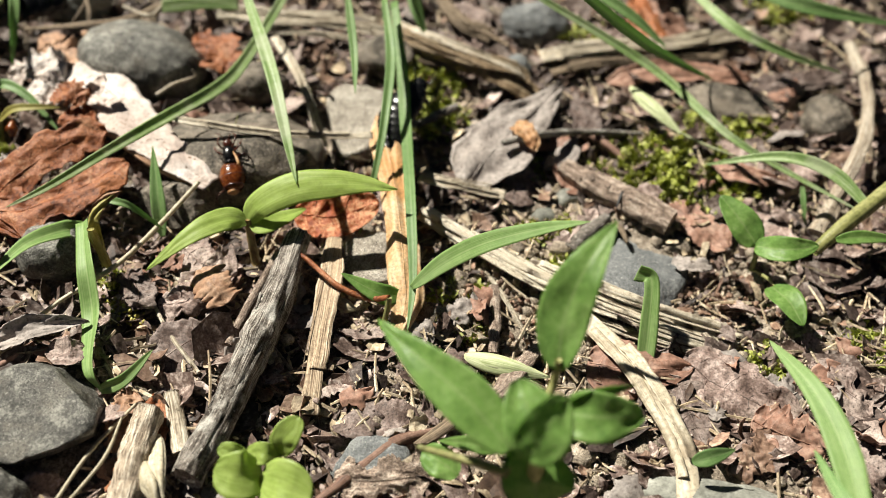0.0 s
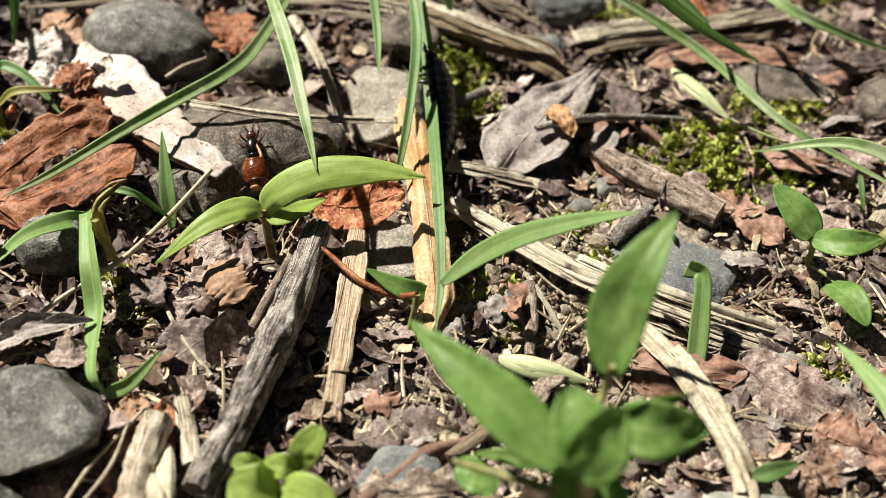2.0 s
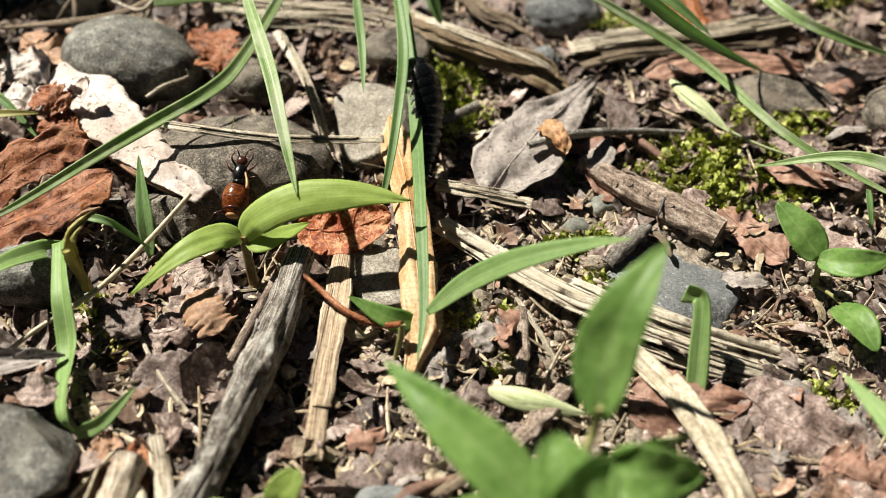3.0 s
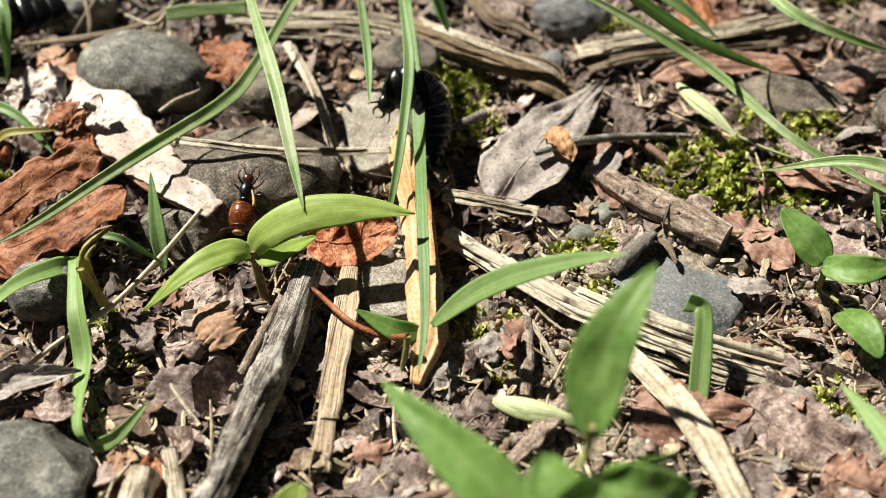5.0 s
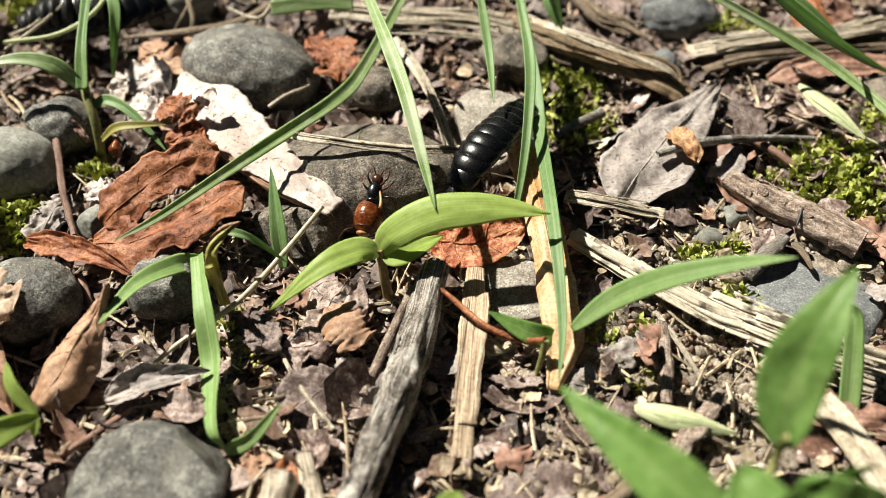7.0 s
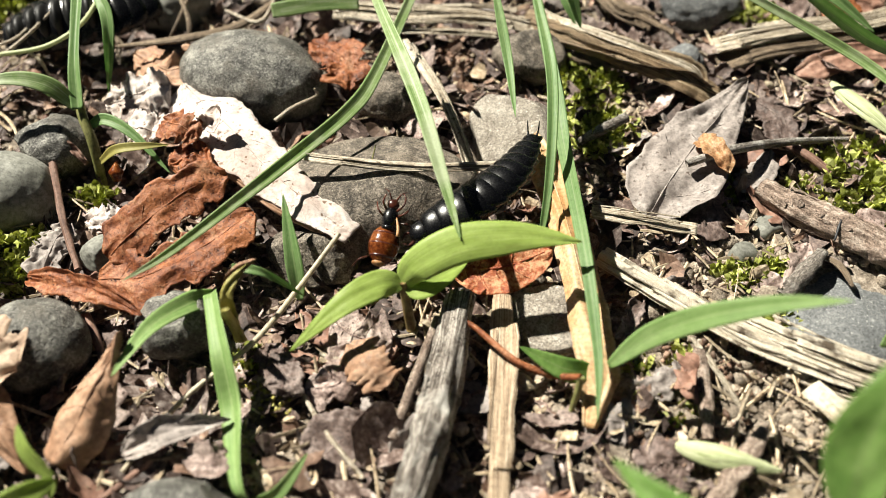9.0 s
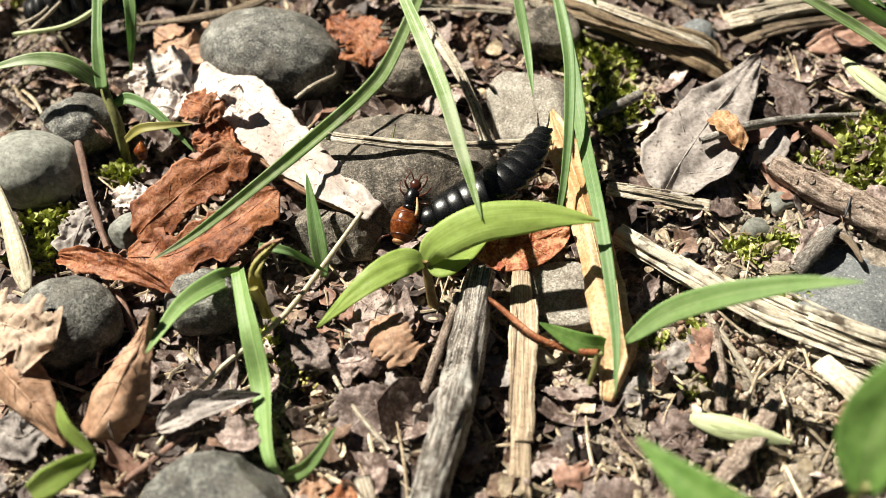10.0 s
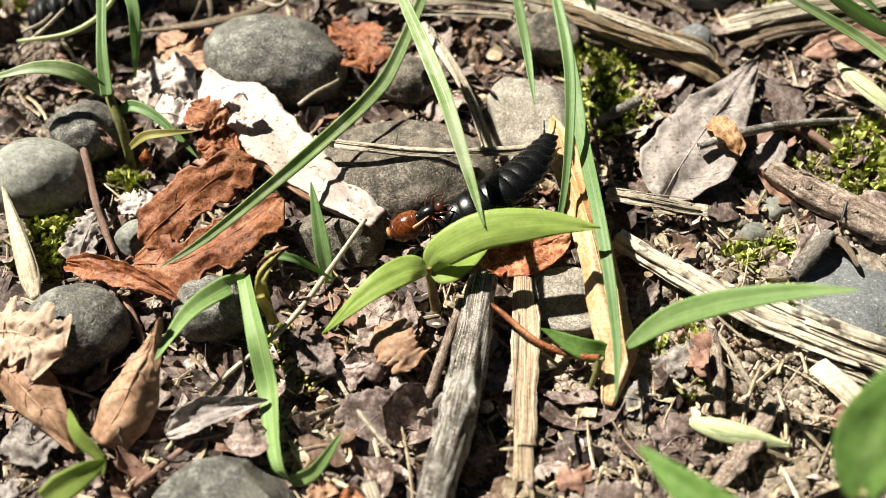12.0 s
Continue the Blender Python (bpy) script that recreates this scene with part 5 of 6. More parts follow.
for path, width in (
    ([(-17.2, -39.8, 6), (-19, -41.6, 8), (-21.9, -41.2, 8)], 5.0),
    ([(-17.3, -40.8, 6), (-14.5, -42.5, 8), (-11.3, -43.4, 8)], 5.6),
    ([(-15.5, -38.3, 7), (-15, -37.3, 9), (-13.7, -35.2, 10)], 3.0),
    ([(-18.9, -38.4, 6), (-20.7, -38.3, 7), (-22.3, -38.1, 7)], 2.0),
    ([(-19.4, -37.7, 6), (-17.2, -38.8, 8), (-15.5, -38.2, 7)], 2.4),
):
    sheet("leaf", path, width, M_GREEN, low_seedling, "round", (0, -0.6, 1), 0.05, 0.1, 0.2, nu=22, nv=12, thick=0.16, seed=3)


# grass florets
def floret(path, size, label, material=M_HUSK, tail=None):
    ob = holder("grass_floret", path[0], label, "seed husk")
    for k in range(3):
        lift = Vector((0, 0.12 * size * (k - 1), 0.12 * size * (k == 1)))
        pts = [Vector(p) + lift * (1 if i == 1 else 0.3) for i, p in enumerate(path)]
        sheet("husk", pts, size * (1, 0.75, 0.8)[k], material, ob, "lance", (0.1 * (k - 1), -0.5, 1), 0.1, -0.45, 0.1, nu=24, nv=8, thick=0.12, seed=k)
    if tail:
        tube("awn", tail, (0.22, 0.2, 0.1), material, ob, 6, 20, 0.05)
    return ob


floret([(3.7, -19, 1.4), (8.5, -20.5, 2.2), (14.4, -21.3, 1.4)], 2.3, "pale green grass floret on the soil")
floret([(27.3, 33.2, 5), (30.5, 27.2, 6), (34.5, 22.3, 5)], 2.2, "pale green grass floret on a thin stalk", tail=[(34.2, 22.7, 5), (38.7, 20.5, 4.5), (45.2, 18.3, 4)])
floret([(-72.1, -7.9, 3), (-74.7, -2.6, 4.5), (-80.4, 7.6, 5)], 2.6, "long pale dry grass husk", M_DRY_HUSK)
floret([(-32.9, -36.4, 2), (-29.9, -40.2, 3), (-28.2, -42.9, 2)], 2.2, "curled cream husk by the wood stub", M_DRY_HUSK)
floret([(-30.5, -33.9, 2), (-29.4, -38.8, 3), (-27.8, -42.2, 2)], 2.2, "curled cream husk in the litter", M_DRY_HUSK)
floret([(-13.2, -11.2, 1), (-11.9, -12.4, 1.4), (-10.4, -12.7, 1)], 1.7, "tiny pale grass seed husk", M_DRY_HUSK)
floret([(25.3, 2, 2), (24.3, 5.2, 2), (21.8, 7.5, 1)], 0.8, "tiny brown grass seed husk", M_BROWN_STRAW)


# ---- moss and litter ----
def scatter_mesh(name, material, pieces, label, category, smooth=False):
    """Joins many small closed pieces, each (verts, faces), into one object."""
    verts, faces = [], []
    for vs, fs in pieces:
        o = len(verts)
        verts += vs
        faces += [tuple(o + i for i in f) for f in fs]
    ob = mesh(name, verts, faces, material, origin=(0, 0, 0), smooth=smooth)
    return tagged(ob, label, category, kind="stuff")


def frond(rng, p, up, length, width):
    """One small pointed moss leaf, bent outward, with two faces."""
    side = up.cross(Vector((rng.uniform(-1, 1), rng.uniform(-1, 1), 0.2))).normalized()
    out = side.cross(up).normalized() * rng.uniform(-0.5, 0.5)
    a, b = p + up * length * 0.5 + out * length * 0.2, p + up * length * 0.8 + out * length * 0.9
    n = side.cross(up).normalized() * 0.06
    vs = [p - side * width * 0.3, p + side * width * 0.3, a + side * width * 0.5, a - side * width * 0.5, b, a - n]
    return vs, [(0, 1, 2, 3), (3, 2, 4), (1, 0, 5), (2, 1, 5), (0, 3, 5), (3, 4, 5), (4, 2, 5)]


def moss_patch(centre, rx, ry, count, height, seed):
    """A low cushion of branching moss shoots set with tiny leaves."""
    rng = random.Random(seed)
    pieces = []
    for _ in range(count):
        r, a = math.sqrt(rng.random()), rng.uniform(0, 2 * math.pi)
        if noise.noise((r * math.cos(a) * 2.2 + seed, r * math.sin(a) * 2.2, 0.0)) < -0.18:
            continue
        p = Vector((centre[0] + rx * r * math.cos(a), centre[1] + ry * r * math.sin(a), 0))
        p.z = rise(p.x, p.y) - 0.1 + max(0.0, centre[2]) * (1 - r * r)
        way = Vector((rng.uniform(-1, 1), rng.uniform(-1, 1), rng.uniform(0.3, 1.0))).normalized()
        size = height * rng.uniform(0.5, 1.1)
        for k in range(9):
            q = p + way * size * k / 8
            d = (way * 0.7 + Vector((rng.uniform(-1, 1), rng.uniform(-1, 1), rng.uniform(-0.2, 1)))).normalized()
            pieces.append(frond(rng, q, d, rng.uniform(1.0, 2.1) * (1.15 - 0.4 * k / 8), 0.95))
    return scatter_mesh("moss", M_MOSS, pieces, "yellow-green cushion moss on the soil", "moss")


for centre, rx, ry, count, height, seed in (
    ((35.5, 19, 1.2), 10, 8, 330, 2.6, 1),
    ((43.8, 32.1, 0.5), 8, 4, 200, 2.2, 2),
    ((-3.1, 27.2, 1), 4.5, 4, 200, 3.0, 3),
    ((-4.5, 37.1, 1), 5, 4, 200, 3.0, 4),
    ((13.1, 18, 0), 1.6, 1.6, 26, 1.6, 5),
    ((22.3, 18.8, 0), 2.0, 2.0, 36, 1.6, 6),
    ((3.3, -10.2, 0), 5.5, 5, 90, 1.3, 7),
    ((-73.9, 2.1, 1), 4, 5, 90, 2.6, 8),
    ((42.2, -16.9, 0), 2.0, 4, 50, 1.8, 9),
    ((15.7, -3, 0), 5, 2.5, 60, 1.5, 10),
    ((-67.1, 12.5, 1), 2.5, 1.5, 40, 1.6, 11),
    ((15.2, 5.1, 0), 4, 2.4, 60, 1.5, 12),
    ((19.7, 52.7, 0.5), 5, 4, 90, 2.2, 13),
    ((-30, -13, 0), 3, 3, 30, 1.2, 14),
    ((56.6, -10.6, -0), 4, 3, 60, 1.5, 15),
    ((-92.6, 49.8, 0.5), 5, 4, 70, 2.2, 16),
    ((27.2, 25.9, 0), 4, 2, 50, 1.6, 17),
    ((57.8, 65.8, 0.5), 7, 3, 70, 2.0, 18),
    ((-43, -9.5, 0), 2.5, 2.5, 40, 1.4, 19),
):
    moss_patch(centre, rx, ry, count, height, seed)


def open_soil(x, y, slack=0.0):
    return all(math.hypot(x - a, y - b) > r - slack for a, b, r in STONES)


def chip(rng, x, y, size, lift, tilt=0.5):
    """A thin bent scrap of leaf with an uneven rim."""
    m = Matrix.Rotation(rng.uniform(0, 6.28), 3, "Z") @ Matrix.Rotation(rng.gauss(0, tilt), 3, "X") @ Matrix.Rotation(rng.gauss(0, tilt), 3, "Y")
    wide = size * rng.choice((0.18, 0.3, 0.45, 0.6, 0.8))
    bend, roll, skew = rng.uniform(-0.9, 0.9) / size, rng.uniform(-1.4, 1.4) / size, rng.uniform(-0.4, 0.4)
    base = Vector((x, y, rise(x, y) + lift))
    top, low = [], []
    for i in range(5):
        u = i / 4 - 0.5
        cut = rng.uniform(-0.12, 0.12)
        w = 0.5 * wide * (rng.uniform(0.35, 0.8) if i in (0, 4) else rng.uniform(0.75, 1.15))
        for k in range(4):
            v = k / 1.5 - 1
            p = Vector((size * (u + cut * v * 0.6) + skew * v * w, w * v, 0))
            p.z = bend * p.x * p.x + roll * p.y * p.y + 0.05 * rng.uniform(-1, 1) * size * 0.5
            top.append(base + m @ p)
            low.append(base + m @ (p - Vector((0, 0, 0.09))))
    fs = []
    for i in range(4):
        for k in range(3):
            q = 4 * i + k
            fs.append((q, q + 4, q + 5, q + 1))
            fs.append((20 + q, 21 + q, 25 + q, 24 + q))
        q = 4 * i
        fs.append((q, 20 + q, 24 + q, q + 4))
        fs.append((q + 3, q + 7, 27 + q, 23 + q))
    for k in range(3):
        fs.append((k, k + 1, 21 + k, 20 + k))
        fs.append((16 + k, 36 + k, 37 + k, 17 + k))
    return top + low, fs


def crumb(rng, x, y, size, lift):
    vs, fs = BALL[1]
    m = Matrix.Rotation(rng.uniform(0, 6.28), 3, "Z") @ Matrix.Rotation(rng.uniform(0, 6.28), 3, "X")
    base = Vector((x, y, rise(x, y) + lift))
    s = Vector((rng.uniform(0.5, 1), rng.uniform(0.4, 0.9), rng.uniform(0.3, 0.7))) * size * 0.5
    out = []
    for v in vs:
        g = 1 + rng.uniform(-0.28, 0.28)
        out.append(base + m @ Vector((v.x * s.x * g, v.y * s.y * g, v.z * s.z * g)))
    return out, fs


def fibre(rng, x, y, length, radius, lift):
    a = rng.uniform(0, 6.283)
    way, bow = Vector((math.cos(a), math.sin(a), rng.gauss(0, 0.14))), rng.uniform(-0.25, 0.25)
    side, up = Vector((-way.y, way.x, 0)), Vector((0, 0, 1))
    base = Vector((x, y, rise(x, y) + lift))
    vs, fs = [], []
    for i in range(5):
        u = i / 4 - 0.5
        p = base + way * (u * length) + side * (bow * length * u * u)
        r = radius * (1 - 0.5 * abs(u) * 2 * rng.random())
        vs += [p + side * r, p + up * r * 0.8, p - side * r, p - up * r * 0.8]
    for i in range(4):
        for j in range(4):
            fs.append((4 * i + j, 4 * i + (j + 1) % 4, 4 * i + 4 + (j + 1) % 4, 4 * i + 4 + j))
    return vs, fs + [(3, 2, 1, 0), (16, 17, 18, 19)]


def litter():
    rng = random.Random(77)

    def spot(slack=0.5):
        while True:
            x, y = rng.uniform(-102, 92), rng.uniform(-62, 88)
            if open_soil(x, y, slack):
                return x, y

    def leafy(x, y):
        """More leaf flakes to the left and far back, bare crumbs in the middle right."""
        bare = math.exp(-((x - 15) / 28) ** 2 - ((y + 10) / 23) ** 2)
        return rng.random() > 0.93 * bare

    flakes, reds, bits, strands = [], [], [], []
    while len(flakes) < 9000:
        x, y = spot()
        if leafy(x, y):
            s = min(9.0, 1.3 + rng.expovariate(1 / 2.0))
            flakes.append(chip(rng, x, y, s, rng.uniform(0.05, 1.3), 0.36))
    while len(reds) < 2600:
        x, y = spot()
        if leafy(x, y):
            reds.append(chip(rng, x, y, min(6.0, 1.0 + rng.expovariate(1 / 1.2)), rng.uniform(0.3, 1.9), 0.4))
    while len(bits) < 16000:
        x, y = spot()
        bits.append(crumb(rng, x, y, min(2.6, 0.4 + rng.expovariate(1 / 0.5)), rng.uniform(0.0, 0.7)))
    for _ in range(3600):
        x, y = rng.gauss(15, 24), rng.gauss(-9, 20)
        if open_soil(x, y):
            bits.append(crumb(rng, x, y, min(2.3, 0.5 + rng.expovariate(1 / 0.5)), rng.uniform(0.0, 0.6)))
    while len(strands) < 4200:
        x, y = spot()
        strands.append(fibre(rng, x, y, min(13, 1.5 + rng.expovariate(1 / 2.6)), rng.uniform(0.08, 0.26), rng.uniform(0.3, 2.0)))
    kinds = [sheet("leaf_fragment", [(-0.5 * s, 0, 0), (0, rng.uniform(-1, 1), rng.uniform(-0.6, 1.0)), (0.5 * s, 0, rng.uniform(-0.5, 0.8))], s * rng.uniform(0.35, 0.8), mat, None, rng.choice(("torn", "torn", "ovate", "wedge")), (0, 0, 1), 0, rng.uniform(-0.4, 0.4), 0.4, 0.4, 0.12, 20, 10, seed=k, swing=2.5) for k, (s, mat) in enumerate(
        (s, mat) for mat in (M_MAUVE_LEAF, M_GREY_LEAF, M_MAUVE_LEAF, M_ROSE_LEAF, M_MAUVE_LEAF) for s in (4.5, 6.0, 7.5))]
    words = ("mauve-brown", "grey", "mauve-brown", "rose-brown", "mauve-brown")
    for k, ob in enumerate(kinds):
        tagged(ob, "torn " + words[k // 3] + " fragment of dead leaf in the litter", "leaf", "leaf fragments in the litter")
    for k in range(285):
        while True:
            x, y = spot(0.0)
            if (abs(x + 8) < 62 and abs(y - 4) < 52 or rng.random() < 0.25) and (leafy(x, y) or rng.random() < 0.12):
                break
        m = pose(U * x, U * y, U * (rise(x, y) + rng.uniform(0.5, 1.8)), rng.gauss(0, 23), rng.gauss(0, 23), rng.uniform(0, 360))
        if k < len(kinds):
            kinds[k].matrix_basis = m
        else:
            copy_thing(kinds[k % len(kinds)], m)
    scatter_mesh("leaf_litter", M_CHIP, flakes, "broken mauve and grey-brown dead leaf flakes", "leaf litter")
    scatter_mesh("leaf_litter", M_CHIP_RED, reds, "broken red-brown dead leaf flakes", "leaf litter")
    scatter_mesh("soil_crumbs", M_CRUMB, bits, "loose brown soil crumbs and tiny grit", "soil")
    scatter_mesh("plant_fibres", M_FIBRE, strands, "scattered pale straw fibres and rootlets", "plant debris")


litter()


def crumb_clump(centre, spread, count, seed):
    rng = random.Random(seed)
    bits = [crumb(rng, rng.gauss(centre[0], spread), rng.gauss(centre[1], spread * 0.7), rng.uniform(0.7, 1.9), rng.uniform(0, centre[2])) for _ in range(count)]
    scatter_mesh("seed_clump", M_CHIP_RED, bits, "clump of brown seed-like crumbs between the stones", "plant debris", True)


rng = random.Random(12)
pale = []
for _ in range(900):
    x, y = rng.gauss(-6, 36), rng.gauss(-6, 28)
    if open_soil(x, y, 0.5):
        pale.append(chip(rng, x, y, min(3.4, 0.6 + rng.expovariate(1 / 0.7)), rng.uniform(0.9, 2.2), 0.35))
scatter_mesh("pale_chips", M_FIBRE, pale, "small pale chips of wood and straw", "plant debris")
for cx, cy, cz in ((-40.9, -14, 2), (-38.4, -16.3, 2), (-40, -14.8, 2)):
    bits = [crumb(rng, rng.gauss(cx, 1.0), rng.gauss(cy, 0.7), rng.uniform(0.4, 0.9), rng.uniform(1.4, 2.2)) for _ in range(20)]
    scatter_mesh("mould", M_MOULD, bits, "yellow-green mould on a dead leaf", "mould", True)
bits = [crumb(rng, rng.gauss(cx, 3.2), rng.gauss(cy, 2.0), rng.uniform(0.6, 1.5), rng.uniform(0.4, 1.4)) for cx, cy, cz in ((36.4, -5.8, 0.5), (39.9, -2.4, 0.5), (9.1, -7.6, 0.5), (4.9, -15.6, 0.5)) for _ in range(60)]
scatter_mesh("soil_crumbs", M_CHIP_RED, bits, "small brown bark crumbs gathered on the soil", "soil", True)


def clods():
    """Low rounded lumps of pale dry soil, crowded together on the bare ground."""
    rng = random.Random(51)
    pieces = []
    vs, fs = BALL[2]
    while len(pieces) < 1500:
        x, y = rng.gauss(16, 21), rng.gauss(-3, 19)
        if not open_soil(x, y, 0.4):
            continue
        size = min(3.2, 0.7 + rng.expovariate(1 / 0.6))
        k, turn = len(pieces), Matrix.Rotation(rng.uniform(0, 6.28), 3, "Z")
        wide, deep = size * rng.uniform(0.6, 1.0), size * rng.uniform(0.3, 0.5)
        base = Vector((x, y, rise(x, y) + 0.15))
        pieces.append(([base + turn @ Vector((v.x * size * 0.6, v.y * wide * 0.6, max(-0.3, v.z) * deep)) * (1 + 0.45 * noise.noise(v * 1.6 + Vector((k, 0, 0))) + 0.2 * noise.noise(v * 4 + Vector((0, k, 0)))) for v in vs], fs))
    scatter_mesh("soil_clods", M_CLOD, pieces, "pale dry clods of cracked soil", "soil", True)


clods()
crumb_clump((-22.4, 40, 2.6), 1.9, 90, 5)
crumb_clump((-12, 36.3, 1.4), 1.8, 50, 6)


# ---- the black beetle larva ----
WIDTHS = (2.2, 3.0, 3.6, 4.1, 4.5, 4.75, 4.9, 5.0, 5.0, 4.9, 4.6, 3.9)  # tail to the first thoracic plate


def loft(rings):
    """Closed skin over rings of equal count."""
    k = len(rings[0])
    verts = [v for r in rings for v in r]
    faces = []
    for i in range(len(rings) - 1):
        for j in range(k):
            a, b = i * k + j, i * k + (j + 1) % k
            faces.append((a, b, b + k, a + k))
    faces.append(tuple(reversed(range(k))))
    faces.append(tuple(range((len(rings) - 1) * k, len(rings) * k)))
    return verts, faces


def part(name, skin, material, parent, label=""):
    return mesh(name, skin[0], skin[1], material, parent, origin=(0, 0, 0), label=label)


def plate(width, length, spine=0.8):
    """One back plate with its belly, as a short barrel whose hind corners run out into points."""
    rings = []
    for u, grow in ((-0.6, 0.72), (-0.65, 0.93), (-0.56, 1.02), (-0.36, 1.07), (-0.08, 1.06), (0.2, 1.0), (0.45, 0.9), (0.62, 0.7)):
        ring = []
        for j in range(36):
            a = 2 * math.pi * j / 36
            y, z = math.cos(a), math.sin(a)
            h = 0.3 if z > 0 else 0.2
            side = (max(0.0, abs(y) - 0.78) / 0.22) ** 1.6
            point = side * (1 if -0.7 < u < -0.62 else 0.75 if u < -0.55 else 0.3 if u < -0.3 else 0.08)
            ring.append(Vector((u * length - spine * point, y * width * 0.5 * grow * (1 + 0.14 * point), z * width * h * grow + (0.1 if z > 0 else 0))))
        rings.append(ring)
    return loft(rings)


def leg(side):
    """A jointed walking leg, out and down."""
    pts = [Vector((0, side * 0.9, -0.7)), Vector((0.3, side * 1.7, -0.8)), Vector((0.5, side * 2.1, -1.6)), Vector((0.7, side * 2.2, -2.3))]
    rings = []
    line = spline(pts, 10)
    for i, p in enumerate(line):
        r = 0.42 * (1 - 0.75 * i / 9) * (0.8 if i in (4, 7) else 1)
        rings.append([p + Vector((math.cos(a) * r, 0.3 * math.sin(a) * r, math.sin(a) * r)) for a in [2 * math.pi * k / 8 for k in range(8)]])
    return loft(rings)


def thorn(pts, r0, r1, sides=6, count=10):
    rings = []
    line = spline(pts, count)
    for i, p in enumerate(line):
        t = (line[min(i + 1, count - 1)] - line[max(i - 1, 0)]).normalized()
        a = t.orthogonal().normalized()
        b = t.cross(a)
        r = r0 + (r1 - r0) * i / (count - 1)
        rings.append([p + (a * math.cos(x) + b * math.sin(x)) * r for x in [2 * math.pi * k / sides for k in range(sides)]])
    return loft(rings)


def shell(size, squash=1.0):
    vs, fs = BALL[3]
    return [Vector((v.x * size[0], v.y * size[1], v.z * size[2] * (1 if v.z > 0 else squash))) for v in vs], fs


LARVA_BASE = (-19.4, 10.5, 3)
larva = holder("beetle_larva", LARVA_BASE, "glossy black segmented beetle larva crawling over litter", "insect larva")
LARVA_PARTS = []
for k, w in enumerate(WIDTHS):
    seg = part("segment", plate(w, 1.9 if k > 1 else 1.5, (0.4, 0.5, 0.6)[k] if k < 3 else 0.8 if k < 9 else 0.4), M_SHELL, larva)
    LARVA_PARTS.append(seg)
    if k >= 9:
        part("leg", leg(1), M_SHELL, seg)
        part("leg", leg(-1), M_SHELL, seg)
    elif k >= 2:
        part("belly", shell((1.0, w * 0.42, w * 0.24)), M_BELLY, seg, "dull grey underside")
        for s in (1, -1):
            part("side_lobe", thorn([Vector((0.3, s * w * 0.4, -0.5)), Vector((-0.1, s * w * 0.5, -0.75)), Vector((-0.7, s * w * 0.56, -0.8))], 0.36, 0.08, 8, 8), M_GILL, seg, "pale grey soft side lobe")
    if k == 0:
        for s in (1, -1):
            part("tail_spike", thorn([Vector((-0.6, 0.45 * s, 0.2)), Vector((-1.5, 0.7 * s, 0.9)), Vector((-2.1, 0.8 * s, 1.9))], 0.2, 0.05), M_SHELL, seg)
skull = part("head", shell((1.5, 1.35, 0.85)), M_SHELL, larva)
LARVA_PARTS.append(skull)
for s in (1, -1):
    part("jaw", thorn([Vector((1.1, 0.6 * s, -0.2)), Vector((1.9, 0.75 * s, -0.3)), Vector((2.5, 0.2 * s, -0.4))], 0.28, 0.05), M_MAROON, skull)
    part("antenna", thorn([Vector((0.8, 1.0 * s, 0.2)), Vector((1.6, 1.6 * s, 0.5)), Vector((2.2, 1.9 * s, 0.6))], 0.15, 0.08), M_SHELL, skull)


def larva_pose(points, back):
    """Poses of all the pieces along a line from tail to head; back says where the back faces."""
    line = spline(points, 200)
    far = [0.0]
    for a, b in zip(line, line[1:]):
        far.append(far[-1] + (b - a).length)
    out = []
    n = len(LARVA_PARTS)
    for k in range(n):
        d = far[-1] * (k + 0.3) / (n - 0.5)
        i = min(range(200), key=lambda q: abs(far[q] - d))
        t = (line[min(i + 6, 199)] - line[max(i - 6, 0)]).normalized()
        up = Vector(back)
        up = (up - t * up.dot(t)).normalized()
        m = Matrix((t, up.cross(t), up)).transposed().to_4x4()
        out.append(Matrix.Translation((line[i] - Vector(LARVA_BASE)) * U) @ m)
    return out


# another larva, at rest in the shade of the grass
OTHER_BASE = (-80, 42, 2)
other = holder("beetle_larva", OTHER_BASE, "glossy black beetle larva resting in shade under grass", "insect larva")
OTHER_LINE = spline([(-85, 37.4, 4.5), (-80.5, 38.4, 5.8), (-75.8, 39.6, 6.4), (-70.6, 42, 6), (-66.4, 45.6, 5)], 40)
for k in range(11):
    w = (4.6, 5.8, 6.5, 7.0, 7.4, 7.6, 7.6, 7.4, 7.0, 6.4, 5.4)[k]
    seg = part("segment", plate(w, 2.3, 0.8), M_SHELL, other)
    p = OTHER_LINE[2 + int(3.5 * k)]
    t = (OTHER_LINE[4 + int(3.5 * k)] - OTHER_LINE[int(3.5 * k)]).normalized()
    up = Vector((-0.3, -0.5, 0.8))
    up = (up - t * up.dot(t)).normalized()
    seg.matrix_basis = Matrix.Translation((p - Vector(OTHER_BASE)) * U) @ Matrix((t, up.cross(t), up)).transposed().to_4x4()
    if k >= 8:
        part("leg", leg(1), M_SHELL, seg)
        part("leg", leg(-1), M_SHELL, seg)
    else:
        part("belly", shell((1.1, w * 0.42, w * 0.5)), M_BELLY, seg, "dull grey underside")


# ---- the brown insect it feeds on ----
PREY_BASE = (-29, 5.2, 1.5)
prey = holder("brown_insect", PREY_BASE, "small amber and black insect lying on its side", "insect")


def lump(place, size):
    return [Vector(place) + v for v in shell(size)[0]], BALL[3][1]


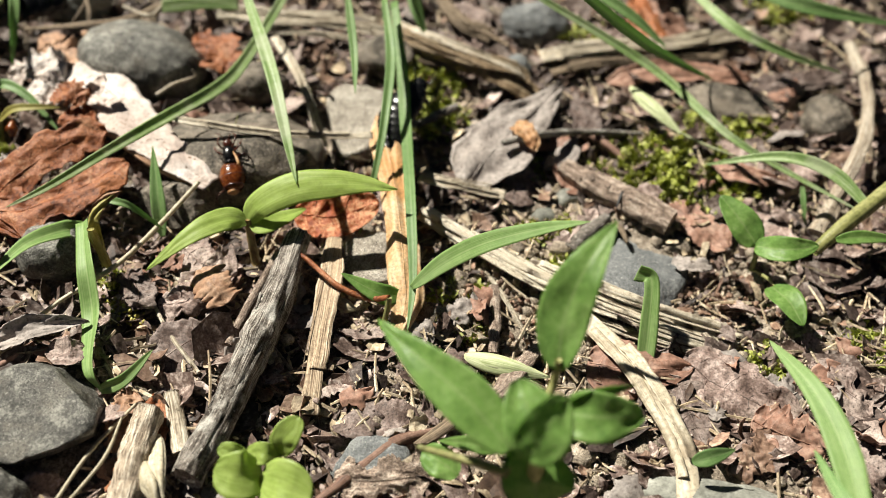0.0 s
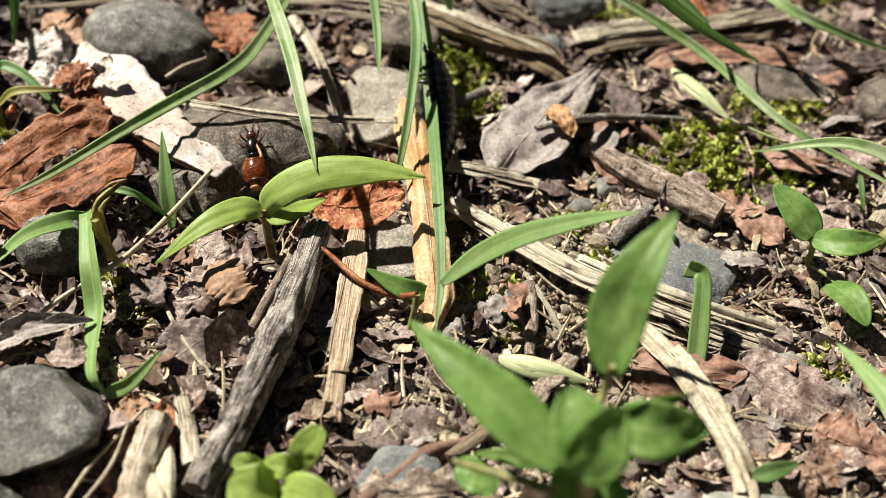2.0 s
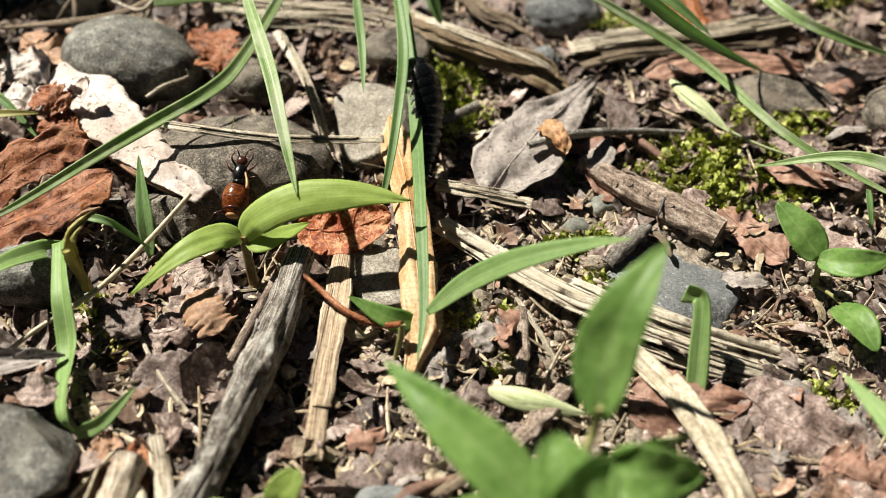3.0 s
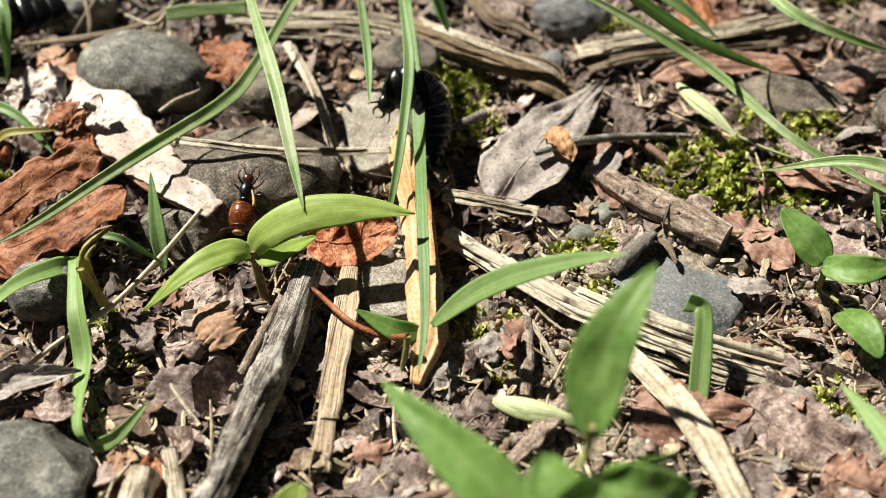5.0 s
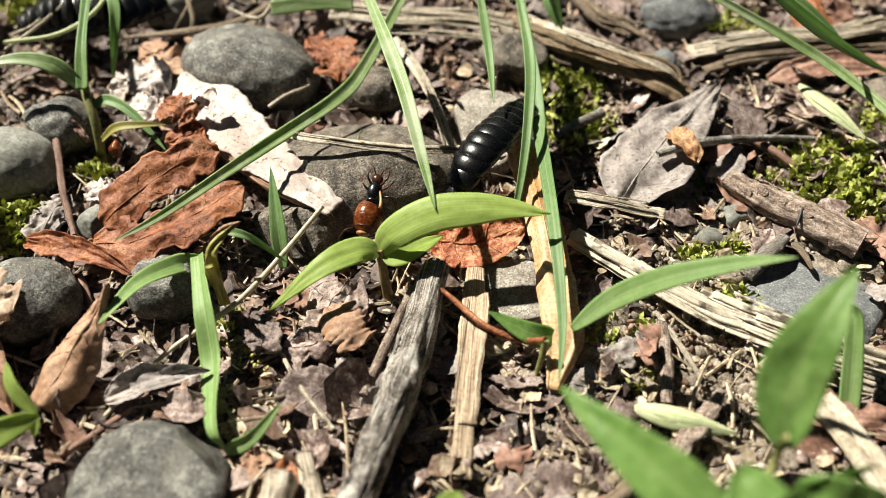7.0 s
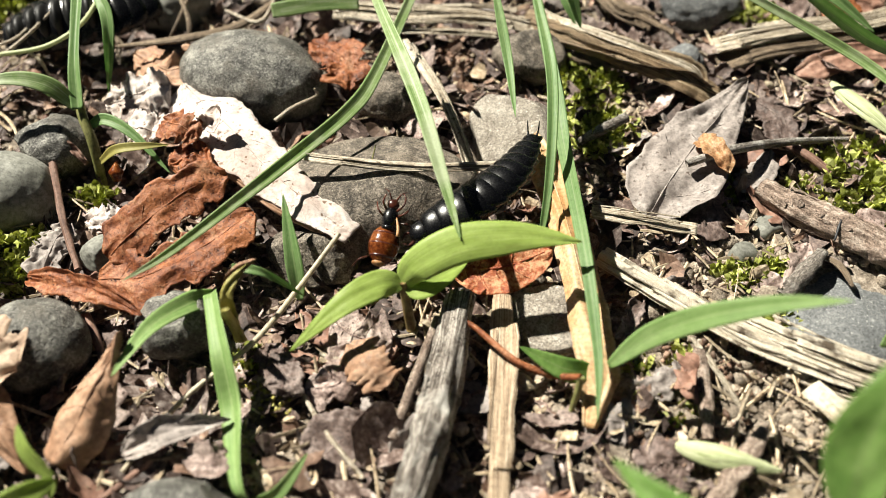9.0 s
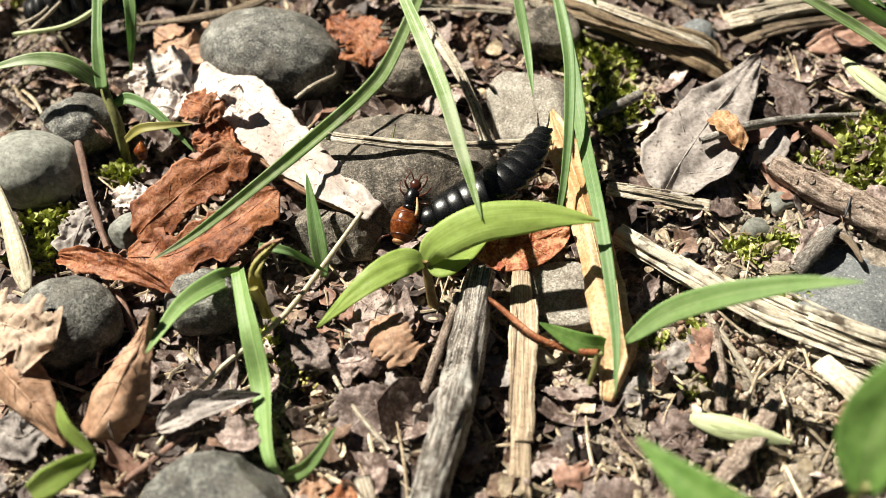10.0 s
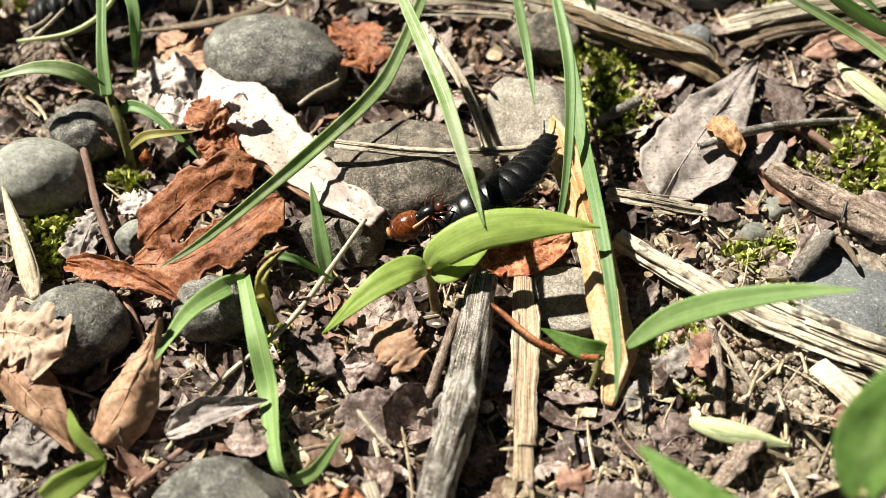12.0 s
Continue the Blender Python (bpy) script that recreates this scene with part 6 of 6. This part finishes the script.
part("abdomen", lump((0.1, 0.2, 0.9), (1.8, 2.4, 1.5)), M_AMBER, prey, "glossy amber abdomen")
for y, r in ((-1.2, 1.5), (0.2, 1.83), (1.5, 1.56)):
    part("ring", lump((0.1, y, 0.92), (r, 0.42, r * 0.825)), M_MAROON, prey, "dark maroon ring of the abdomen")
part("flap", lump((-0.1, -2.0, 1.0), (0.8, 0.4, 0.7)), M_FLESH, prey, "pale cream flesh at the open end")
part("thorax", lump((0.25, 3.3, 1.5), (0.95, 1.45, 0.85)), M_SHELL, prey, "glossy black thorax")
part("collar", lump((0.25, 2.15, 1.45), (0.85, 0.45, 0.8)), M_SHELL, prey)
part("head", lump((0.3, 5.0, 1.6), (0.72, 0.68, 0.55)), M_MAROON, prey, "dark maroon head")
part("wing", thorn([Vector((0.95, 3.4, 2.0)), Vector((1.35, 2.2, 2.3)), Vector((1.5, 1.2, 2.3))], 0.12, 0.24, 6, 8), M_FLESH, prey, "narrow pale wing stub")
for side in (-1, 1):
    part("antenna", thorn([Vector((0.3 + side * 0.3, 5.5, 1.8)), Vector((0.3 + side * 0.7, 6.2, 2.3)), Vector((0.3 + side * 1.3, 6.6, 2.2))], 0.1, 0.05, 6, 10), M_MAROON, prey)
for path in (
    ((0.8, 4.2, 1.6), (1.5, 4.9, 2.4), (1.6, 5.9, 2.0), (1.3, 6.4, 1.8)),
    ((0.9, 3.6, 1.5), (1.9, 4.1, 2.2), (2.3, 5.1, 1.6)),
    ((-0.3, 4.2, 1.6), (-0.9, 5.0, 2.3), (-0.7, 6.0, 2.0)),
    ((-0.5, 3.4, 1.5), (-1.3, 4.0, 2.1), (-1.6, 5.0, 1.5)),
    ((1.0, 2.8, 1.3), (2.4, 2.9, 1.9), (3.2, 2.2, 0.6)),
    ((-1.5, -1.4, 0.5), (-2.4, -1.9, 0.6), (-3.1, -2.7, -0.6)),
):
    part("leg", thorn([Vector(p) for p in path], 0.17, 0.07, 6, 12), M_MAROON, prey)


def motions():
    """The larva climbs over the blade, bends down and feeds; the blade sways back; the prey is tugged."""
    times, poses = [], []

    def at(t, points, back):
        times.append(t)
        poses.append(larva_pose(points, back))

    at(0.0, [(-9.7, 11.7, 3.0), (-9.0, 17.0, 4.0), (-8.2, 21.7, 5.0), (-6.8, 24.4, 6.2), (-5.5, 26.7, 7.2)], (-0.25, -0.65, 0.7))
    at(0.5, [(-9.7, 10.4, 2.6), (-8.6, 16.5, 3.8), (-7.8, 20.3, 5.0), (-6.4, 24.1, 6.4), (-5.5, 26.2, 7.4)], (-0.2, -0.65, 0.7))
    at(1.0, [(-6.7, 12.1, 2.4), (-6.3, 17.2, 3.6), (-6.0, 22.0, 5.0), (-5.5, 25.4, 6.6), (-5.4, 27.5, 7.8)], (0.2, -0.7, 0.65))
    at(1.5, [(-8.2, 11.7, 2.2), (-6.8, 15.5, 3.0), (-6.2, 19.4, 5.0), (-5.9, 23.3, 7.0), (-5.9, 26.5, 8.4)], (0.6, -0.6, 0.5))
    at(2.0, [(-5.3, 12.3, 1.6), (-5.2, 16.3, 3.4), (-5.6, 19.8, 5.4), (-6.5, 23.4, 7.4), (-7.6, 25.8, 9.0)], (0.85, -0.4, 0.35))
    at(2.5, [(-5.0, 14.7, 1.8), (-5.1, 19.2, 4.2), (-5.6, 22.6, 6.8), (-7.1, 25.5, 9.0), (-9.0, 26.4, 9.0)], (0.9, -0.3, 0.4))
    at(3.0, [(-5.8, 14.3, 2.4), (-5.9, 19.2, 5.0), (-6.3, 22.8, 7.6), (-7.5, 25.4, 9.6), (-9.8, 26.2, 9.4)], (0.85, -0.3, 0.5))
    at(4.0, [(-6.1, 16.7, 2.6), (-6.2, 21.1, 5.2), (-6.9, 24.4, 7.8), (-8.6, 26.2, 9.6), (-11.0, 25.6, 9.0)], (0.7, -0.4, 0.6))
    at(5.0, [(-6.2, 17.1, 3.0), (-6.2, 21.2, 5.4), (-7.3, 24.3, 8.0), (-9.9, 25.3, 9.4), (-12.7, 22.4, 8.0)], (0.5, -0.45, 0.75))
    at(5.5, [(-6.0, 19.5, 4.0), (-5.8, 23.5, 6.6), (-8.7, 23.9, 9.0), (-12.6, 22.5, 9.0), (-15.0, 16.1, 5.6)], (0.15, -0.5, 0.85))
    at(6.0, [(-6.6, 22.6, 5.4), (-7.9, 24.1, 7.6), (-11.1, 21.1, 9.0), (-13.9, 16.4, 8.6), (-16.1, 11.8, 5.6)], (-0.15, -0.55, 0.8))
    at(6.5, [(-7.9, 25.7, 6.0), (-10.4, 22.7, 8.0), (-13.5, 15.8, 9.0), (-15.0, 11.4, 8.0), (-15.5, 8.4, 5.6)], (-0.3, -0.55, 0.78))
    at(7.0, [(-8.0, 24.6, 6.0), (-11.1, 20.4, 7.8), (-14.1, 14.1, 8.8), (-16.3, 9.9, 8.0), (-17.9, 6.7, 5.8)], (-0.35, -0.55, 0.75))
    at(7.5, [(-9.9, 24.6, 6.4), (-12.9, 17.3, 7.8), (-15.5, 11.3, 8.4), (-17.3, 7.5, 7.6), (-19.0, 5.6, 5.8)], (-0.4, -0.5, 0.77))
    at(8.6, [(-11.2, 20.6, 6.7), (-13.9, 14.2, 7.7), (-16.6, 9.4, 8.0), (-19.4, 6.4, 7.3), (-22.5, 4.5, 5.9)], (-0.4, -0.42, 0.82))
    at(9.5, [(-12.6, 16.7, 7.0), (-14.8, 11.1, 7.6), (-17.8, 7.6, 7.6), (-21.5, 5.3, 7.0), (-26.0, 3.5, 6.0)], (-0.42, -0.3, 0.86))
    at(10.5, [(-12.7, 15.9, 7.0), (-15.0, 10.6, 7.6), (-18.0, 7.0, 7.6), (-21.5, 4.6, 7.0), (-25.5, 2.7, 6.0)], (-0.42, -0.3, 0.86))
    at(11.2, [(-12.6, 15.6, 7.0), (-14.7, 10.4, 7.6), (-17.5, 6.8, 7.6), (-20.7, 4.4, 7.0), (-24.5, 2.6, 6.0)], (-0.42, -0.3, 0.86))
    at(12.0, [(-12.1, 16.0, 7.0), (-14.4, 11.0, 7.6), (-17.5, 7.2, 7.6), (-20.8, 4.9, 7.0), (-24.6, 3.3, 6.0)], (-0.42, -0.3, 0.86))
    for k, piece in enumerate(LARVA_PARTS):
        walk(piece, [(t, p[k]) for t, p in zip(times, poses)])

    x, y, z = SWAY
    walk(swaying.parent, [(t, pose(U * (x + dx), U * y, U * z, 0, 0, 0)) for t, dx in ((0.0, 1.1), (1.0, 1.0), (2.0, 0.9), (3.0, 0.5), (5.0, 0.1), (6.5, 0.0), (12.0, 0.0))])

    x, y, z = PREY_BASE
    walk(prey, [(t, pose(U * (x + dx), U * (y + dy - 2.4), U * (z + 2.6), 24, ry, rz)) for t, dx, dy, ry, rz in (
        (0.0, -0.8, 3.2, -10, 14), (1.0, -0.5, 3.0, -6, 12), (2.0, 0.6, 2.0, -14, 10), (3.0, 0.4, 1.4, 4, 2), (5.0, 0.0, 0.8, 8, 4),
        (5.5, 0.2, 0.4, 8, 4), (6.0, 0.6, 0.0, -4, 0), (6.5, 0.4, 0.0, -8, -8), (7.0, 0.6, 0.4, 6, -4), (7.5, 0.0, 0.0, 10, 6),
        (9.5, 0.2, 0.2, 8, -6), (10.0, 0.3, 0.0, 0, -12), (10.5, 0.4, 0.3, -4, -40), (11.0, 0.4, 0.6, 2, -50), (11.5, 0.2, 0.8, 6, -60), (12.0, 0.2, 0.8, 8, -66))])


motions()
